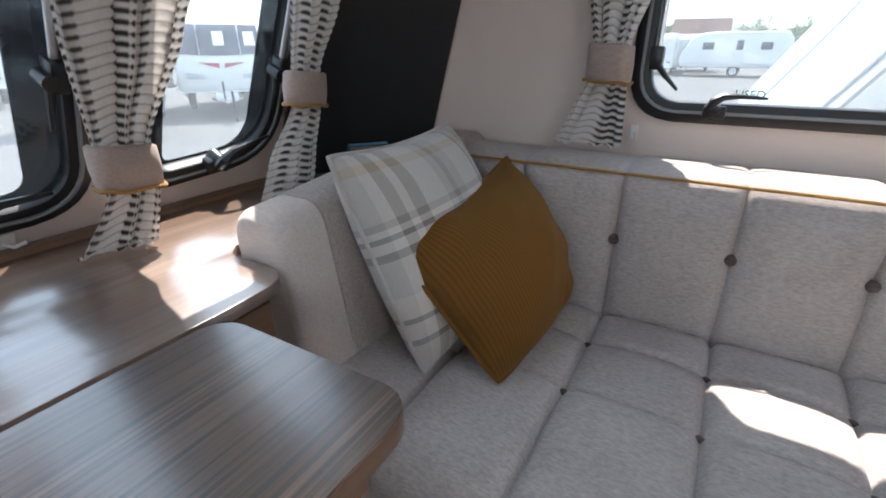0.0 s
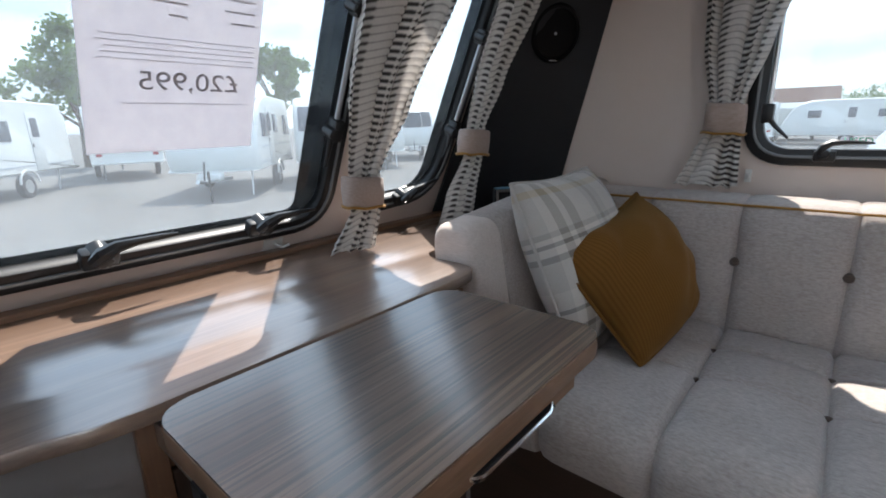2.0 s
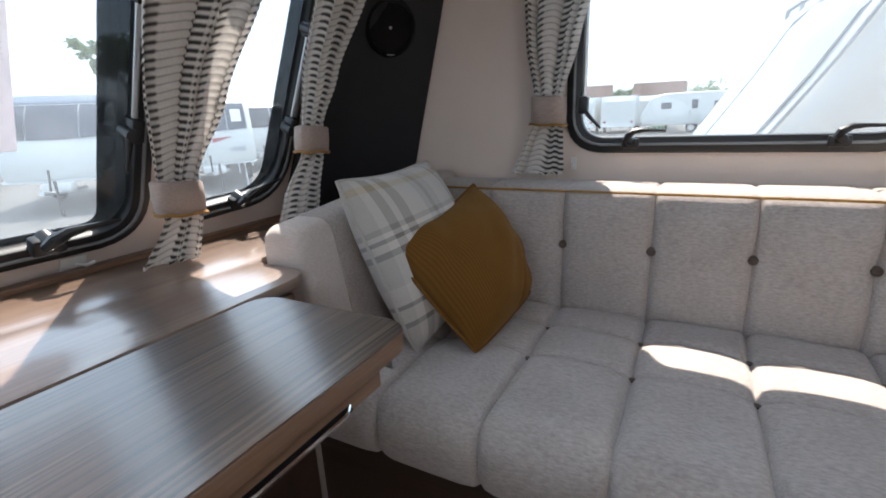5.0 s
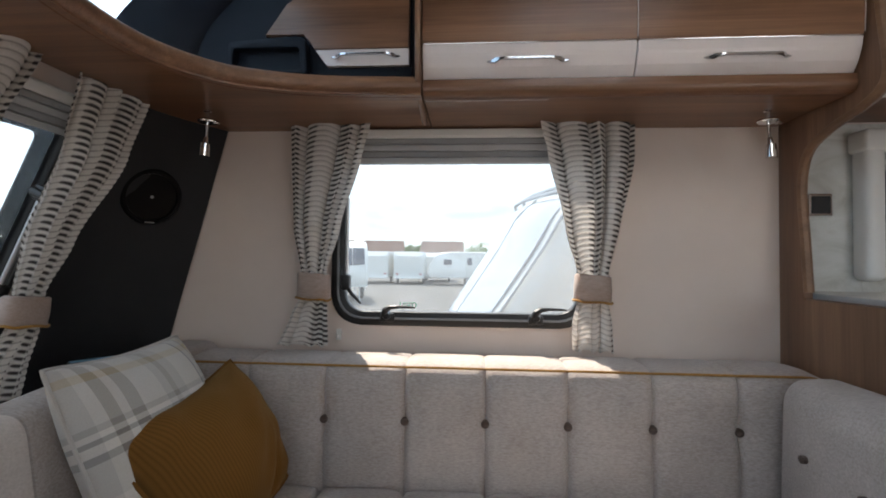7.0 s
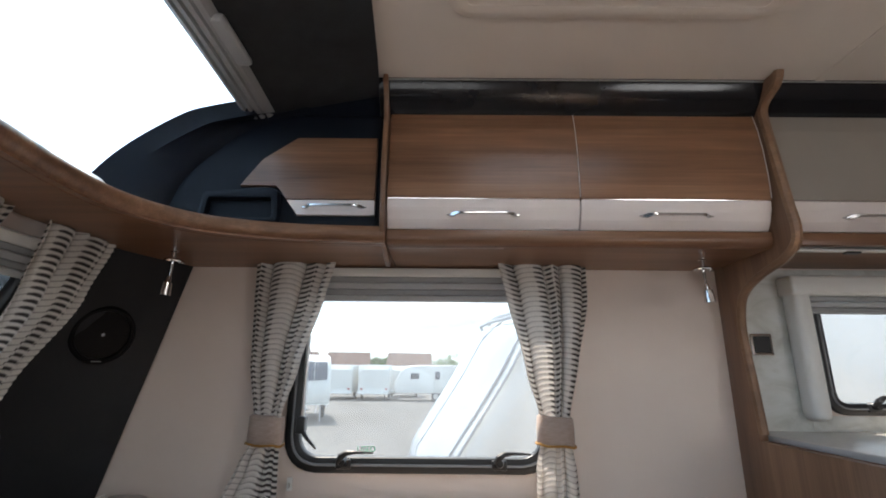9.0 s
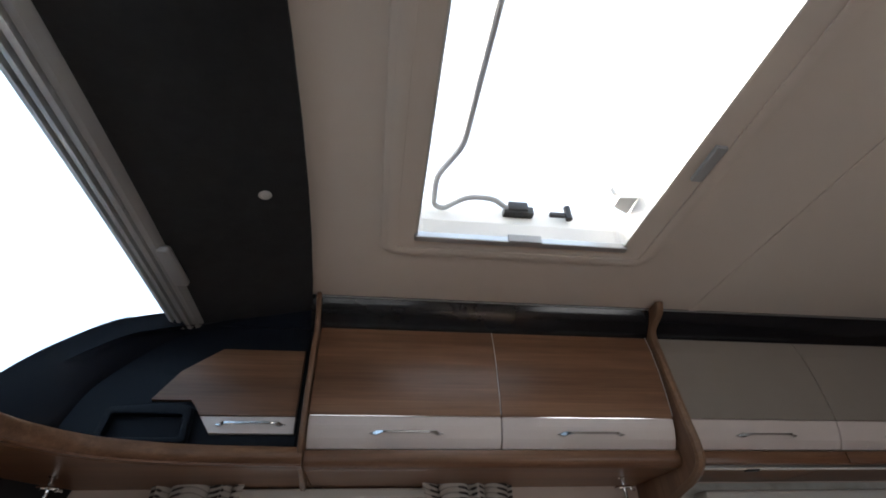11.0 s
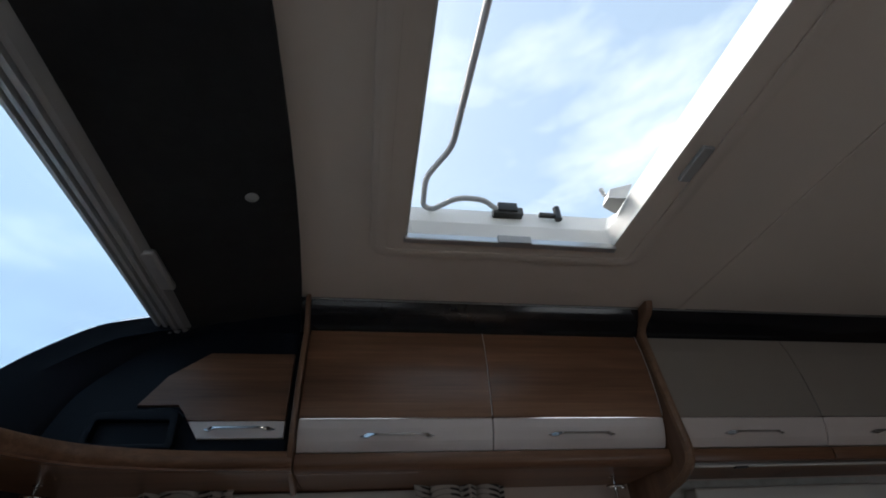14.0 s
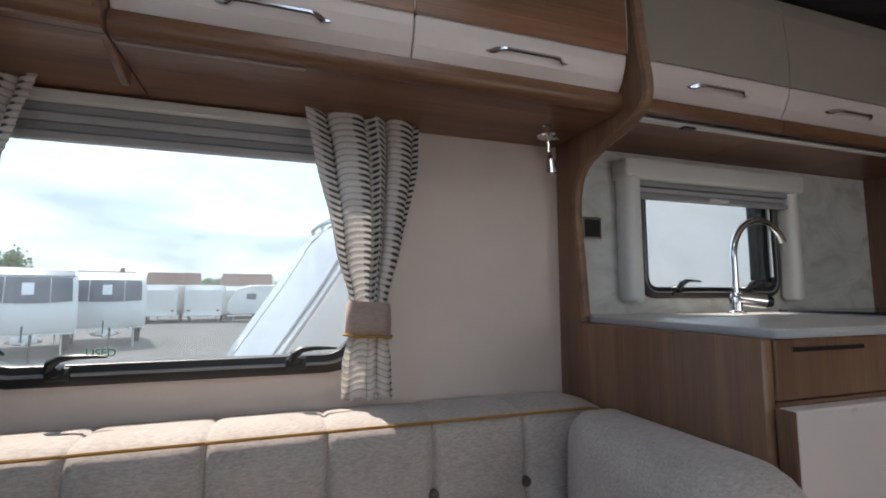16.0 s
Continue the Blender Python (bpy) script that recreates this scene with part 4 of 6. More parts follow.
for a, c in ((1.036, 1.545), (1.547, 2.06), (2.062, 2.56)):
    locker("kitchen_locker", a, c, M_taupe, M_band, "taupe gloss kitchen overhead locker with ivory band, shut", group="kitchen lockers")
# one walnut board runs under both lounge lockers, its front edge rounded over
lb = thing("locker_base_board", (0.46, -0.15, 1.505), "long walnut board with a rounded front rail under the lounge lockers", "board")
part("board", box(-0.066, 0.996, -0.290, -0.003, 1.506, 1.5165, 0.001), M_walnut_x, lb)
rail_prof = [(-0.288, 1.5065), (-0.298, 1.508), (-0.306, 1.513), (-0.311, 1.521), (-0.312, 1.530), (-0.310, 1.549), (-0.288, 1.549)]
b = loft([[(x, y, z) for y, z in rail_prof] for x in (-0.066, 0.996)], close=True)
bmesh.ops.holes_fill(b, edges=b.edges[:])
part("front_rail", b, M_walnut_x, lb, "rounded walnut front rail", smooth=50)
# small locker in the cheek
sl = thing("corner_locker", (-0.25, -0.30, 1.58), "small shaped walnut corner locker beside the black cheek", "locker")
d = part("door", plate([(-0.333, 1.824), (-0.102, 1.824), (-0.102, 1.634), (-0.352, 1.634), (-0.368, 1.657), (-0.384, 1.674), (-0.486, 1.674), (-0.43, 1.755)], [], 0.014, axes((0, -0.300, 0), (1, 0, 0), (0, 0, 1)), None, 0.0015), M_walnut_x, sl)
d = part("door_band", plate([(-0.350, 1.632), (-0.102, 1.632), (-0.102, 1.588), (-0.318, 1.588)], [], 0.014, axes((0, -0.300, 0), (1, 0, 0), (0, 0, 1)), None, 0.0015), M_band, sl, "glossy ivory lower band")
bow_handle(-0.215, 1.610, d, -0.313, 0.062)

# upright fins between the lockers
fin = [(0.0, 1.508), (-0.155, 1.508), (-0.159, 1.478), (-0.166, 1.473), (-0.176, 1.475), (-0.27, 1.503), (-0.318, 1.522), (-0.338, 1.548), (-0.348, 1.60), (-0.356, 1.70), (-0.352, 1.82), (-0.346, 1.88), (-0.358, 1.92), (-0.392, 1.960), (-0.395, 1.984), (0.0, 1.984)]
part("divider_fin", plate(fin, [], 0.014, axes((-0.083, 0, 0), (0, 1, 0), (0, 0, 1)), None, 0.003), M_walnut_z, label="slim walnut divider fin at the end of the lockers", category="panel", smooth=25)
post = curve([(-0.108, 1.0025), (-0.096, 1.15), (-0.084, 1.270), (-0.090, 1.350), (-0.122, 1.412), (-0.205, 1.450), (-0.305, 1.474), (-0.360, 1.503), (-0.372, 1.545), (-0.362, 1.62), (-0.350, 1.72), (-0.338, 1.83), (-0.332, 1.90), (-0.350, 1.93), (-0.405, 1.955), (-0.420, 1.984)], 4) + [(0.0, 1.984), (0.0, 0.0), (-0.614, 0.0), (-0.614, 0.985), (-0.108, 0.985)]
ep = thing("end_panel", (1.016, -0.3, 0.0), "walnut end panel with an S-curved edge between lounge and kitchen", "panel")
part("panel", plate(post, [], 0.026, axes((1.003, 0, 0), (0, 1, 0), (0, 0, 1)), None, 0.004), M_walnut_z, ep, smooth=25)
part("edging", tube([(1.016, y, z) for y, z in post[:-5]], 0.0136, 8), M_edge, ep, "rounded walnut edging", smooth=True)
# strip drawing a highlight under the first lockers; light strip under the kitchen lockers
part("under_locker_strip", box(-0.06, 0.26, -0.284, -0.276, 1.503, 1.5062, 0.001), M_tie, label="slim strip drawing a highlight under the lounge lockers", category="light strip")
ks = thing("under_locker_strip", (1.6, -0.27, 1.505), "slim aluminium light strip under the kitchen lockers", "light strip")
part("channel", box(1.04, 2.4, -0.285, -0.255, 1.507, 1.516, 0.002), M_alu, ks)
part("lens", box(1.05, 2.38, -0.279, -0.262, 1.504, 1.508, 0.001), M_white_plastic, ks)
part("switch", box(1.22, 1.26, -0.279, -0.262, 1.499, 1.505, 0.001), M_plastic, ks)


def spot_lamp(x, y, turn):
    t = thing("spot_lamp", (x, y, 1.506), "small chrome reading spot lamp hanging under the shelf", "lamp", "reading lamps")
    m = Matrix.Translation((x, y, 1.508))
    part("stem", lathe([(0.011, 0.0), (0.011, -0.006), (0.006, -0.008), (0.006, -0.034), (0.0, -0.034)], m, 16), M_chrome, t, smooth=True)
    part("disc", lathe([(0.0, -0.030), (0.026, -0.030), (0.027, -0.034), (0.024, -0.038), (0.0, -0.040)], m, 24), M_chrome, t, smooth=True)
    part("arm", tube([(x, y, 1.472), (x + turn * 0.002, y - 0.002, 1.425)], 0.004, 8), M_chrome, t, smooth=True)
    part("switch", box(x + 0.018, x + 0.034, y - 0.005, y + 0.005, 1.466, 1.474, 0.002), M_chrome, t)
    part("shade", tube([(x + turn * 0.002, y - 0.002, 1.428), (x + turn * 0.003, y - 0.004, 1.412), (x + turn * 0.003, y - 0.006, 1.408), (x + turn * 0.004, y - 0.008, 1.372)], [0.006, 0.008, 0.013, 0.015], 16), M_chrome, t, "chrome lamp head", smooth=True)
    return t


spot_lamp(-0.695, -0.222, -1)
spot_lamp(0.872, -0.170, 1)
dl = thing("downlight", (-0.157, -0.835, 1.955), "small silver ceiling downlight in the black panel", "lamp")
m = Matrix.Translation((-0.155, -0.85, 1.953)) @ Matrix.Rotation(radians(-12), 4, "Y")
part("bezel", lathe([(0.013, 0.0), (0.0145, -0.002), (0.013, -0.004), (0.008, -0.005), (0.007, -0.002)], m, 20), M_rail, dl, smooth=True)
part("lens", lathe([(0.0, -0.003), (0.007, -0.004), (0.007, -0.002), (0.0, -0.001)], m, 16), M_grey_plastic, dl, smooth=True)

# speaker in the corner panel
sp = thing("loudspeaker", (-0.905, -0.15, 1.19), "round black loudspeaker set in the corner panel", "loudspeaker")
nrm = Vector((0.83, -0.50, -0.25)).normalized()
m = Matrix.Translation((-0.912, -0.150, 1.268)) @ nrm.to_track_quat("Z", "Y").to_matrix().to_4x4()
part("rim", lathe([(0.086, 0.0), (0.086, 0.008), (0.080, 0.015), (0.072, 0.013), (0.068, 0.0)], m, 40), M_cone, sp, smooth=True)
part("cone", lathe([(0.070, 0.008), (0.052, 0.004), (0.024, -0.004), (0.0, -0.006)], m, 40), M_cone, sp, smooth=True)
part("dome", lathe([(0.012, 0.0), (0.010, 0.005), (0.005, 0.008), (0.0, 0.009)], m, 20), M_rail, sp, "grey tweeter dome", smooth=True)
part("badge", b_turn(box(-0.013, 0.013, -0.0785, -0.0755, 0.0135, 0.0165, 0.001), m @ Matrix.Rotation(radians(0), 4, "Z")), M_alu, sp, "tiny silver badge")

# ---------------------------------------------------------------- sofa
M_leaflet = plain("blue_leaflet", (0.16, 0.36, 0.50), 0.5, vary=0.3, scale=40)
TUFT = [-0.560, -0.340, -0.115, 0.104, 0.324, 0.544, 0.763]
SX0, SX1 = -0.80, 0.99


def groove(d, w):
    return math.exp(-(d / w) ** 2)


def puff(x, lines, lo, hi):
    """0 at the seams, 1 between them."""
    ks = [lo] + [l for l in lines if lo < l < hi] + [hi]
    for a, c in zip(ks, ks[1:]):
        if a <= x <= c:
            f = (x - a) / (c - a) * 2 - 1
            return 1 - f ** 8
    return 0.0


def fine_steps(lo, hi, lines, step=0.022):
    vals = {round(lo + (hi - lo) * k / int((hi - lo) / step), 4) for k in range(int((hi - lo) / step) + 1)} | {hi}
    for l in lines:
        vals |= {round(l + d, 4) for d in (-0.009, -0.004, 0.0, 0.004, 0.009) if lo < l + d < hi}
    return sorted(vals)


sofa = thing("sofa", (0.1, -0.45, 0.0), "long grey-beige tufted caravan sofa with mustard piping", "sofa")
part("base", box(SX0 + 0.02, SX1, -0.78, -0.03, 0.0, 0.33, 0.004), M_darkwood, sofa, "dark wooden seat box")
# back cushion: its profile runs up the front, over the top and down the back
xs = fine_steps(SX0, SX1 + 0.04, TUFT)
PROF = [(-0.232, 0.440), (-0.236, 0.50), (-0.236, 0.56), (-0.234, 0.60), (-0.233, 0.625), (-0.232, 0.642), (-0.231, 0.66), (-0.230, 0.70), (-0.227, 0.74), (-0.222, 0.768), (-0.212, 0.783), (-0.205, 0.790), (-0.19, 0.796), (-0.15, 0.800), (-0.10, 0.799), (-0.05, 0.794), (-0.015, 0.780), (-0.004, 0.75), (-0.004, 0.44)]
rows = []
for x in xs:
    row = []
    end = min(1.0, max(0.0, (SX1 + 0.04 - x) / 0.10))
    drop = 0.05 * (1 - end) ** 2
    for y, z in PROF:
        g = max(groove(x - t, 0.006) for t in TUFT)
        p = puff(x, TUFT, SX0, SX1 + 0.04)
        if y < -0.20 and z < 0.786:
            bt = max(math.exp(-((x - t) ** 2 + (z - 0.642) ** 2) / 0.0016) for t in TUFT)
            y2 = y - 0.009 * p + 0.009 * g + 0.014 * bt + 0.002 * noise.noise((x * 9, z * 9, 0))
            row.append((x, y2, z - drop * (z - 0.44) / 0.35))
        else:
            row.append((x, y, z + (0.0022 * p - 0.0045 * g if z > 0.77 else 0) - drop * (z - 0.44) / 0.35))
    rows.append(row)
b = loft(rows)
bmesh.ops.holes_fill(b, edges=[e for e in b.edges if e.is_boundary], sides=60)
back = part("back_cushion", b, M_sofa, sofa, "tufted grey back cushion", smooth=60)
pp = [(x, -0.216 - 0.006 * puff(x, TUFT, SX0, SX1 + 0.04), 0.788 + 0.002 * puff(x, TUFT, SX0, SX1 + 0.04) - 0.05 * (1 - min(1.0, (SX1 + 0.04 - x) / 0.10)) ** 2) for x in xs]
part("piping", tube(pp, 0.0034, 6), M_piping, back, "mustard piping", smooth=True)
for t in TUFT[1:]:
    m = Matrix.Translation((t, -0.222, 0.642)) @ Matrix.Rotation(radians(90), 4, "X")
    part("button", lathe([(0.0112, -0.006), (0.0112, 0.004), (0.009, 0.007), (0.0, 0.009)], m, 16), M_button, back, "dark fabric button", smooth=True)
# seat cushion
ROWY = [-0.365, -0.535]
TS = [-0.560, -0.337, -0.112, 0.108, 0.332, 0.552, 0.770]
sxs = fine_steps(SX0 + 0.03, SX1 - 0.13, TS)
sys_ = fine_steps(-0.80, -0.19, ROWY + [-0.236])
rows = []
for x in sxs:
    gx = max(groove(x - t, 0.006) for t in TS)
    px = puff(x, TS, SX0, SX1)
    row = []
    for z in (0.325, 0.36, 0.39, 0.415):
        row.append((x, -0.835 - 0.012 * px + 0.010 * gx + (0.02 if z < 0.33 else 0.0), z))
    row.append((x, -0.828 - 0.010 * px + 0.010 * gx, 0.440))
    row.append((x, -0.815, 0.455 + 0.004 * px - 0.006 * gx))
    for y in sys_:
        gy = max(groove(y - r, 0.006) for r in ROWY)
        py = puff(y, ROWY, -0.86, -0.17)
        g = 1 - (1 - gx) * (1 - gy * (0.9 if y > -0.62 else 0))
        bt = max(math.exp(-((x - t) ** 2 + (y - r) ** 2) / 0.0022) for t in TS for r in ROWY)
        row.append((x, y, 0.465 + 0.011 * min(px, 1) * (0.35 + 0.65 * py) - 0.010 * g - 0.009 * bt - 0.022 * groove(y + 0.236, 0.014) + 0.003 * noise.noise((x * 6, y * 6, 3))))
    rows.append(row)
b = loft(rows)
seat = part("seat_cushion", b, M_sofa, sofa, "tufted grey seat cushion", smooth=60)
for t in TS[1:]:
    for r in ROWY:
        part("button", lathe([(0.008, -0.006), (0.008, 0.000), (0.006, 0.002), (0.0, 0.003)], Matrix.Translation((t, r, 0.450)), 14), M_button, seat, "dark fabric button", smooth=True)


def soft_block(pts_rows, level=0):
    b = loft(pts_rows, close=True)
    bmesh.ops.holes_fill(b, edges=[e for e in b.edges if e.is_boundary], sides=80)
    bmesh.ops.recalc_face_normals(b, faces=b.faces[:])
    return b


# armrest bolster by the chest: outline in x-z, carried along y
bol = thing("bolster_cushion", (-0.85, -0.4, 0.45), "upright grey bolster cushion with a pale end, by the front chest", "cushion", "bolsters")
def bol_out(y, pad=0.0, f=0.0):
    k = min(1.0, max(0.0, (y + 0.755) / 0.40))
    zt = 0.770 + 0.050 * k
    x0, x1 = -0.915 + 0.03 * k - f * -0.02, -0.748 + 0.045 * k - f * 0.02
    pts = round_poly([(x0 + 0.02, 0.40), (x1 + 0.03, 0.40), (x1 - 0.035, zt - f * 0.015), (x0, zt - f * 0.015)], [0.02, 0.03, 0.045, 0.04], 5)
    return [(x, y, z) for x, z in pts]
ys_b = [(-0.755, 1.0), (-0.752, 0.6), (-0.744, 0.25), (-0.730, 0.0)]
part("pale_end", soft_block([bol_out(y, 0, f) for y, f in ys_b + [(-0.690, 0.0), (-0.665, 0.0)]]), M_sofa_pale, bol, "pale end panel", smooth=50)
part("body", soft_block([bol_out(y, 0, f) for y, f in [(-0.6645, 0.35), (-0.660, 0.0), (-0.5, 0), (-0.35, 0), (-0.2, 0), (-0.06, 0.0), (-0.05, 0.4)]]), M_sofa, bol, "grey woven body", smooth=50)
# bolster at the kitchen end
bol2 = thing("bolster_cushion", (0.9, -0.45, 0.46), "thick grey bolster cushion against the kitchen end panel", "cushion", "bolsters")
rows = []
for k in range(19):
    y = -0.815 + 0.53 * k / 18
    zt = 0.802 - 0.34 * max(0.0, (-0.62 - y) / 0.195) ** 2.4
    f = 1 - abs(2 * k / 18 - 1) ** 7
    pts = round_poly([(0.825, 0.445), (0.998, 0.445), (0.998, zt), (0.805 + 0.03 * (1 - f), zt)], [0.03, 0.01, 0.05, 0.06], 5)
    rows.append([(x - (0.018 * f * math.sin(max(0.0, min(1.0, (z - 0.44) / 0.34)) * math.pi) if x < 0.9 else 0), y, z) for x, z in pts])
bb = part("body", soft_block(rows), M_sofa, bol2, smooth=50)
for y, z in ((-0.400, 0.650), (-0.560, 0.640)):
    m = Matrix.Translation((0.795, y, z)) @ Matrix.Rotation(radians(-90), 4, "Y")
    part("button", lathe([(0.009, -0.012), (0.009, -0.002), (0.006, 0.001), (0.0, 0.002)], m, 14), M_button, bb, "dark fabric button", smooth=True)


# ---------------------------------------------------------------- scatter cushions
def pillow(name, corners, thick, material, label, pipe=None, seed=0.0, fold=0.0, pull=0.06, cut=0.09, soft=0.55, back=-1.0, top=None):
    """A square cushion between four corners (top left, top right, bottom right, bottom left, seen from its face)."""
    tl, tr, br, bl = (Vector(c) for c in corners)
    nrm = ((tr - bl).cross(tl - br)).normalized()
    n = 40
    b = bmesh.new()
    lay = b.loops.layers.uv.new("UVMap")
    sides = []
    for s in (1, -1):
        grid = []
        for i in range(n + 1):
            row = []
            for j in range(n + 1):
                u, v = 2 * i / n - 1, 2 * j / n - 1
                uu = u * (1 - pull * (1 - v * v) * abs(u) - cut * (v * v) ** 3 * abs(u) ** 6)
                vv = v * (1 - (top if top is not None and v > 0 else pull) * (1 - u * u) * abs(v) - cut * (u * u) ** 3 * abs(v) ** 6)
                p = (tl * (1 - uu) * (1 + vv) + tr * (1 + uu) * (1 + vv) + br * (1 + uu) * (1 - vv) + bl * (1 - uu) * (1 - vv)) / 4
                h = thick * ((1 - abs(u) ** 2.2) * (1 - abs(v) ** 2.2)) ** soft
                h += 0.006 * noise.noise((u * 2.2 + seed, v * 2.2, s)) * (1 - max(abs(u), abs(v)) ** 4)
                h += 0.35 * fold * math.sin(9 * (u - v) + 3 * noise.noise((u * 1.5, v * 1.5, seed))) * math.exp(-((u * v + 0.45) / 0.35) ** 2) * (1 - max(abs(u), abs(v)) ** 4)
                h -= fold * math.exp(-((u - 0.55 - 0.3 * v) / 0.10) ** 2) * max(0, -v) * (1 - max(abs(u), abs(v)) ** 6)
                row.append(b.verts.new(p + nrm * h * (1.0 if s > 0 else back)))
            grid.append(row)
        sides.append(grid)
        for i in range(n):
            for j in range(n):
                q = [(i, j), (i + 1, j), (i + 1, j + 1), (i, j + 1)]
                if s < 0:
                    q.reverse()
                f = b.faces.new([grid[a][c] for a, c in q])
                for lp, (a, c) in zip(f.loops, q):
                    lp[lay].uv = (a / n, c / n)
    edge = [sides[0][i][0].co.copy() for i in range(n)] + [sides[0][n][j].co.copy() for j in range(n)] + [sides[0][n - i][n].co.copy() for i in range(n)] + [sides[0][0][n - j].co.copy() for j in range(n)]
    bmesh.ops.remove_doubles(b, verts=b.verts[:], dist=0.0006)
    bmesh.ops.recalc_face_normals(b, faces=b.faces[:])
    base = Vector(((tl + tr + br + bl) / 4).to_tuple())
    base.z = min(c[2] for c in corners)
    t = thing(name, base, label, "cushion", "scatter cushions")
    body = part("cover", b, material, t, smooth=80)
    if pipe:
        part("piped_edge", tube(edge, 0.0045, 6, cyc=True), pipe, t, smooth=True)
    return t


pillow("scatter_cushion", [(-0.738, -0.675, 0.872), (-0.714, -0.308, 0.880), (-0.560, -0.300, 0.520), (-0.570, -0.650, 0.468)], 0.098, M_plaid, "grey, cream and yellow plaid cushion leaning on the bolster", M_plaid, 2.0, 0.0, 0.03, 0.025, 0.5, -1.0, 0.08)
pillow("scatter_cushion", [(-0.660, -0.632, 0.734), (-0.582, -0.276, 0.814), (-0.402, -0.312, 0.522), (-0.434, -0.610, 0.478)], 0.132, M_cord, "mustard ribbed cushion leaning on the plaid cushion", M_cord, 5.0, 0.035, -0.01, 0.025, 0.62, -0.30, 0.15)

# ---------------------------------------------------------------- front chest, shelf top and pull-out table
chest = thing("front_chest", (-1.0, YC, 0.0), "fitted front chest with a walnut-laminate top", "chest")
top = [(-1.235, -0.03), (-0.935, -0.03), (-0.935, -0.735)] + round_poly([(-0.935, -0.735), (-0.905, -0.765), (-0.745, -0.765), (-0.745, -0.90)], [0, 0.03, 0.06, 0], 6)[1:-1] + [(-0.741, -0.90), (-0.741, -1.44)]
top += [(-0.748, -1.50), (-0.765, -1.545), (-0.80, 2 * YC + 0.70), (-0.905, 2 * YC + 0.66), (-0.935, 2 * YC + 0.60), (-0.935, Y2 + 0.03), (-1.235, Y2 + 0.03)]
part("top", plate(top, [], 0.024, axes((0, 0, 0.666), (1, 0, 0), (0, 1, 0)), None, 0.004), M_shelf, chest, "walnut-laminate shelf top", smooth=25)
part("body", box(-1.25, -0.790, -1.60, -0.80, 0.0, 0.660, 0.004), M_chest, chest, "grey laminate chest front")
part("end_panel", box(-0.789, -0.772, -1.455, -1.425, 0.0, 0.655, 0.002), M_walnut_z, chest)
part("top_rail", box(-0.789, -0.775, -1.424, -0.797, 0.575, 0.645, 0.003), M_edge, chest)
part("drawer_front", box(-0.789, -0.775, -1.424, -0.797, 0.02, 0.570, 0.004), M_darkwood, chest, "dark wooden chest front")
part("back_trim", box(-1.262, -1.222, Y2 + 0.03, -0.03, 0.684, 0.702, 0.004), M_edge, chest, "brown trim strip along the back")
table = thing("pull_out_table", (-0.58, -1.16, 0.6), "pulled-out table with dark striped wood laminate top", "table")
tt = rect(-0.733, -1.445, -0.405, -0.908, 0.045)
part("tabletop", plate(tt, [], 0.003, axes((0, 0, 0.6850), (1, 0, 0), (0, 1, 0))), M_table, table, "dark striped laminate surface")
part("edging", plate(inset(tt, -0.0015), [], 0.030, axes((0, 0, 0.6550), (1, 0, 0), (0, 1, 0)), None, 0.003), M_edge, table, "walnut table edging", smooth=25)
part("apron", box(-0.435, -0.420, -1.33, -0.98, 0.615, 0.6545, 0.003), M_edge, table)
for y in (-1.428, -0.930):
    rn = part("runner", box(-0.80, -0.43, y - 0.006, y + 0.006, 0.616, 0.6545, 0.002), M_alu, table, "metal slide runner")
    part("runner_stop", box(-0.66, -0.63, y - 0.011, y + 0.011, 0.604, 0.630, 0.003), M_plastic, rn, "black runner stop")
blade = [(-0.458, -1.030, 0.646), (-0.414, -1.056, 0.622), (-0.414, -1.236, 0.622), (-0.458, -1.262, 0.646)]
b = loft([[blade[0], blade[3]], [blade[1], blade[2]]])
bmesh.ops.solidify(b, geom=b.faces[:], thickness=0.003)
pb = part("pull_bar", b, M_gloss_dark, table, "dark flat pull bar")
part("chrome_edge", tube(bent(blade, 0.02), 0.0036, 8), M_chrome, pb, "chrome edge", smooth=True)
# the opposite seat's bolster, seen past the table
opp = thing("sofa", (0.1, Y2 + 0.3, 0.0), "grey upholstered seat along the opposite wall", "sofa")
part("bolster", box(-0.740, -0.595, Y2 + 0.05, -1.560, 0.30, 0.682, 0.06, 5), M_sofa, opp, smooth=True)
part("seat", box(-0.59, 1.0, Y2 + 0.03, Y2 + 0.40, 0.0, 0.45, 0.03, 3), M_sofa, opp, smooth=True)


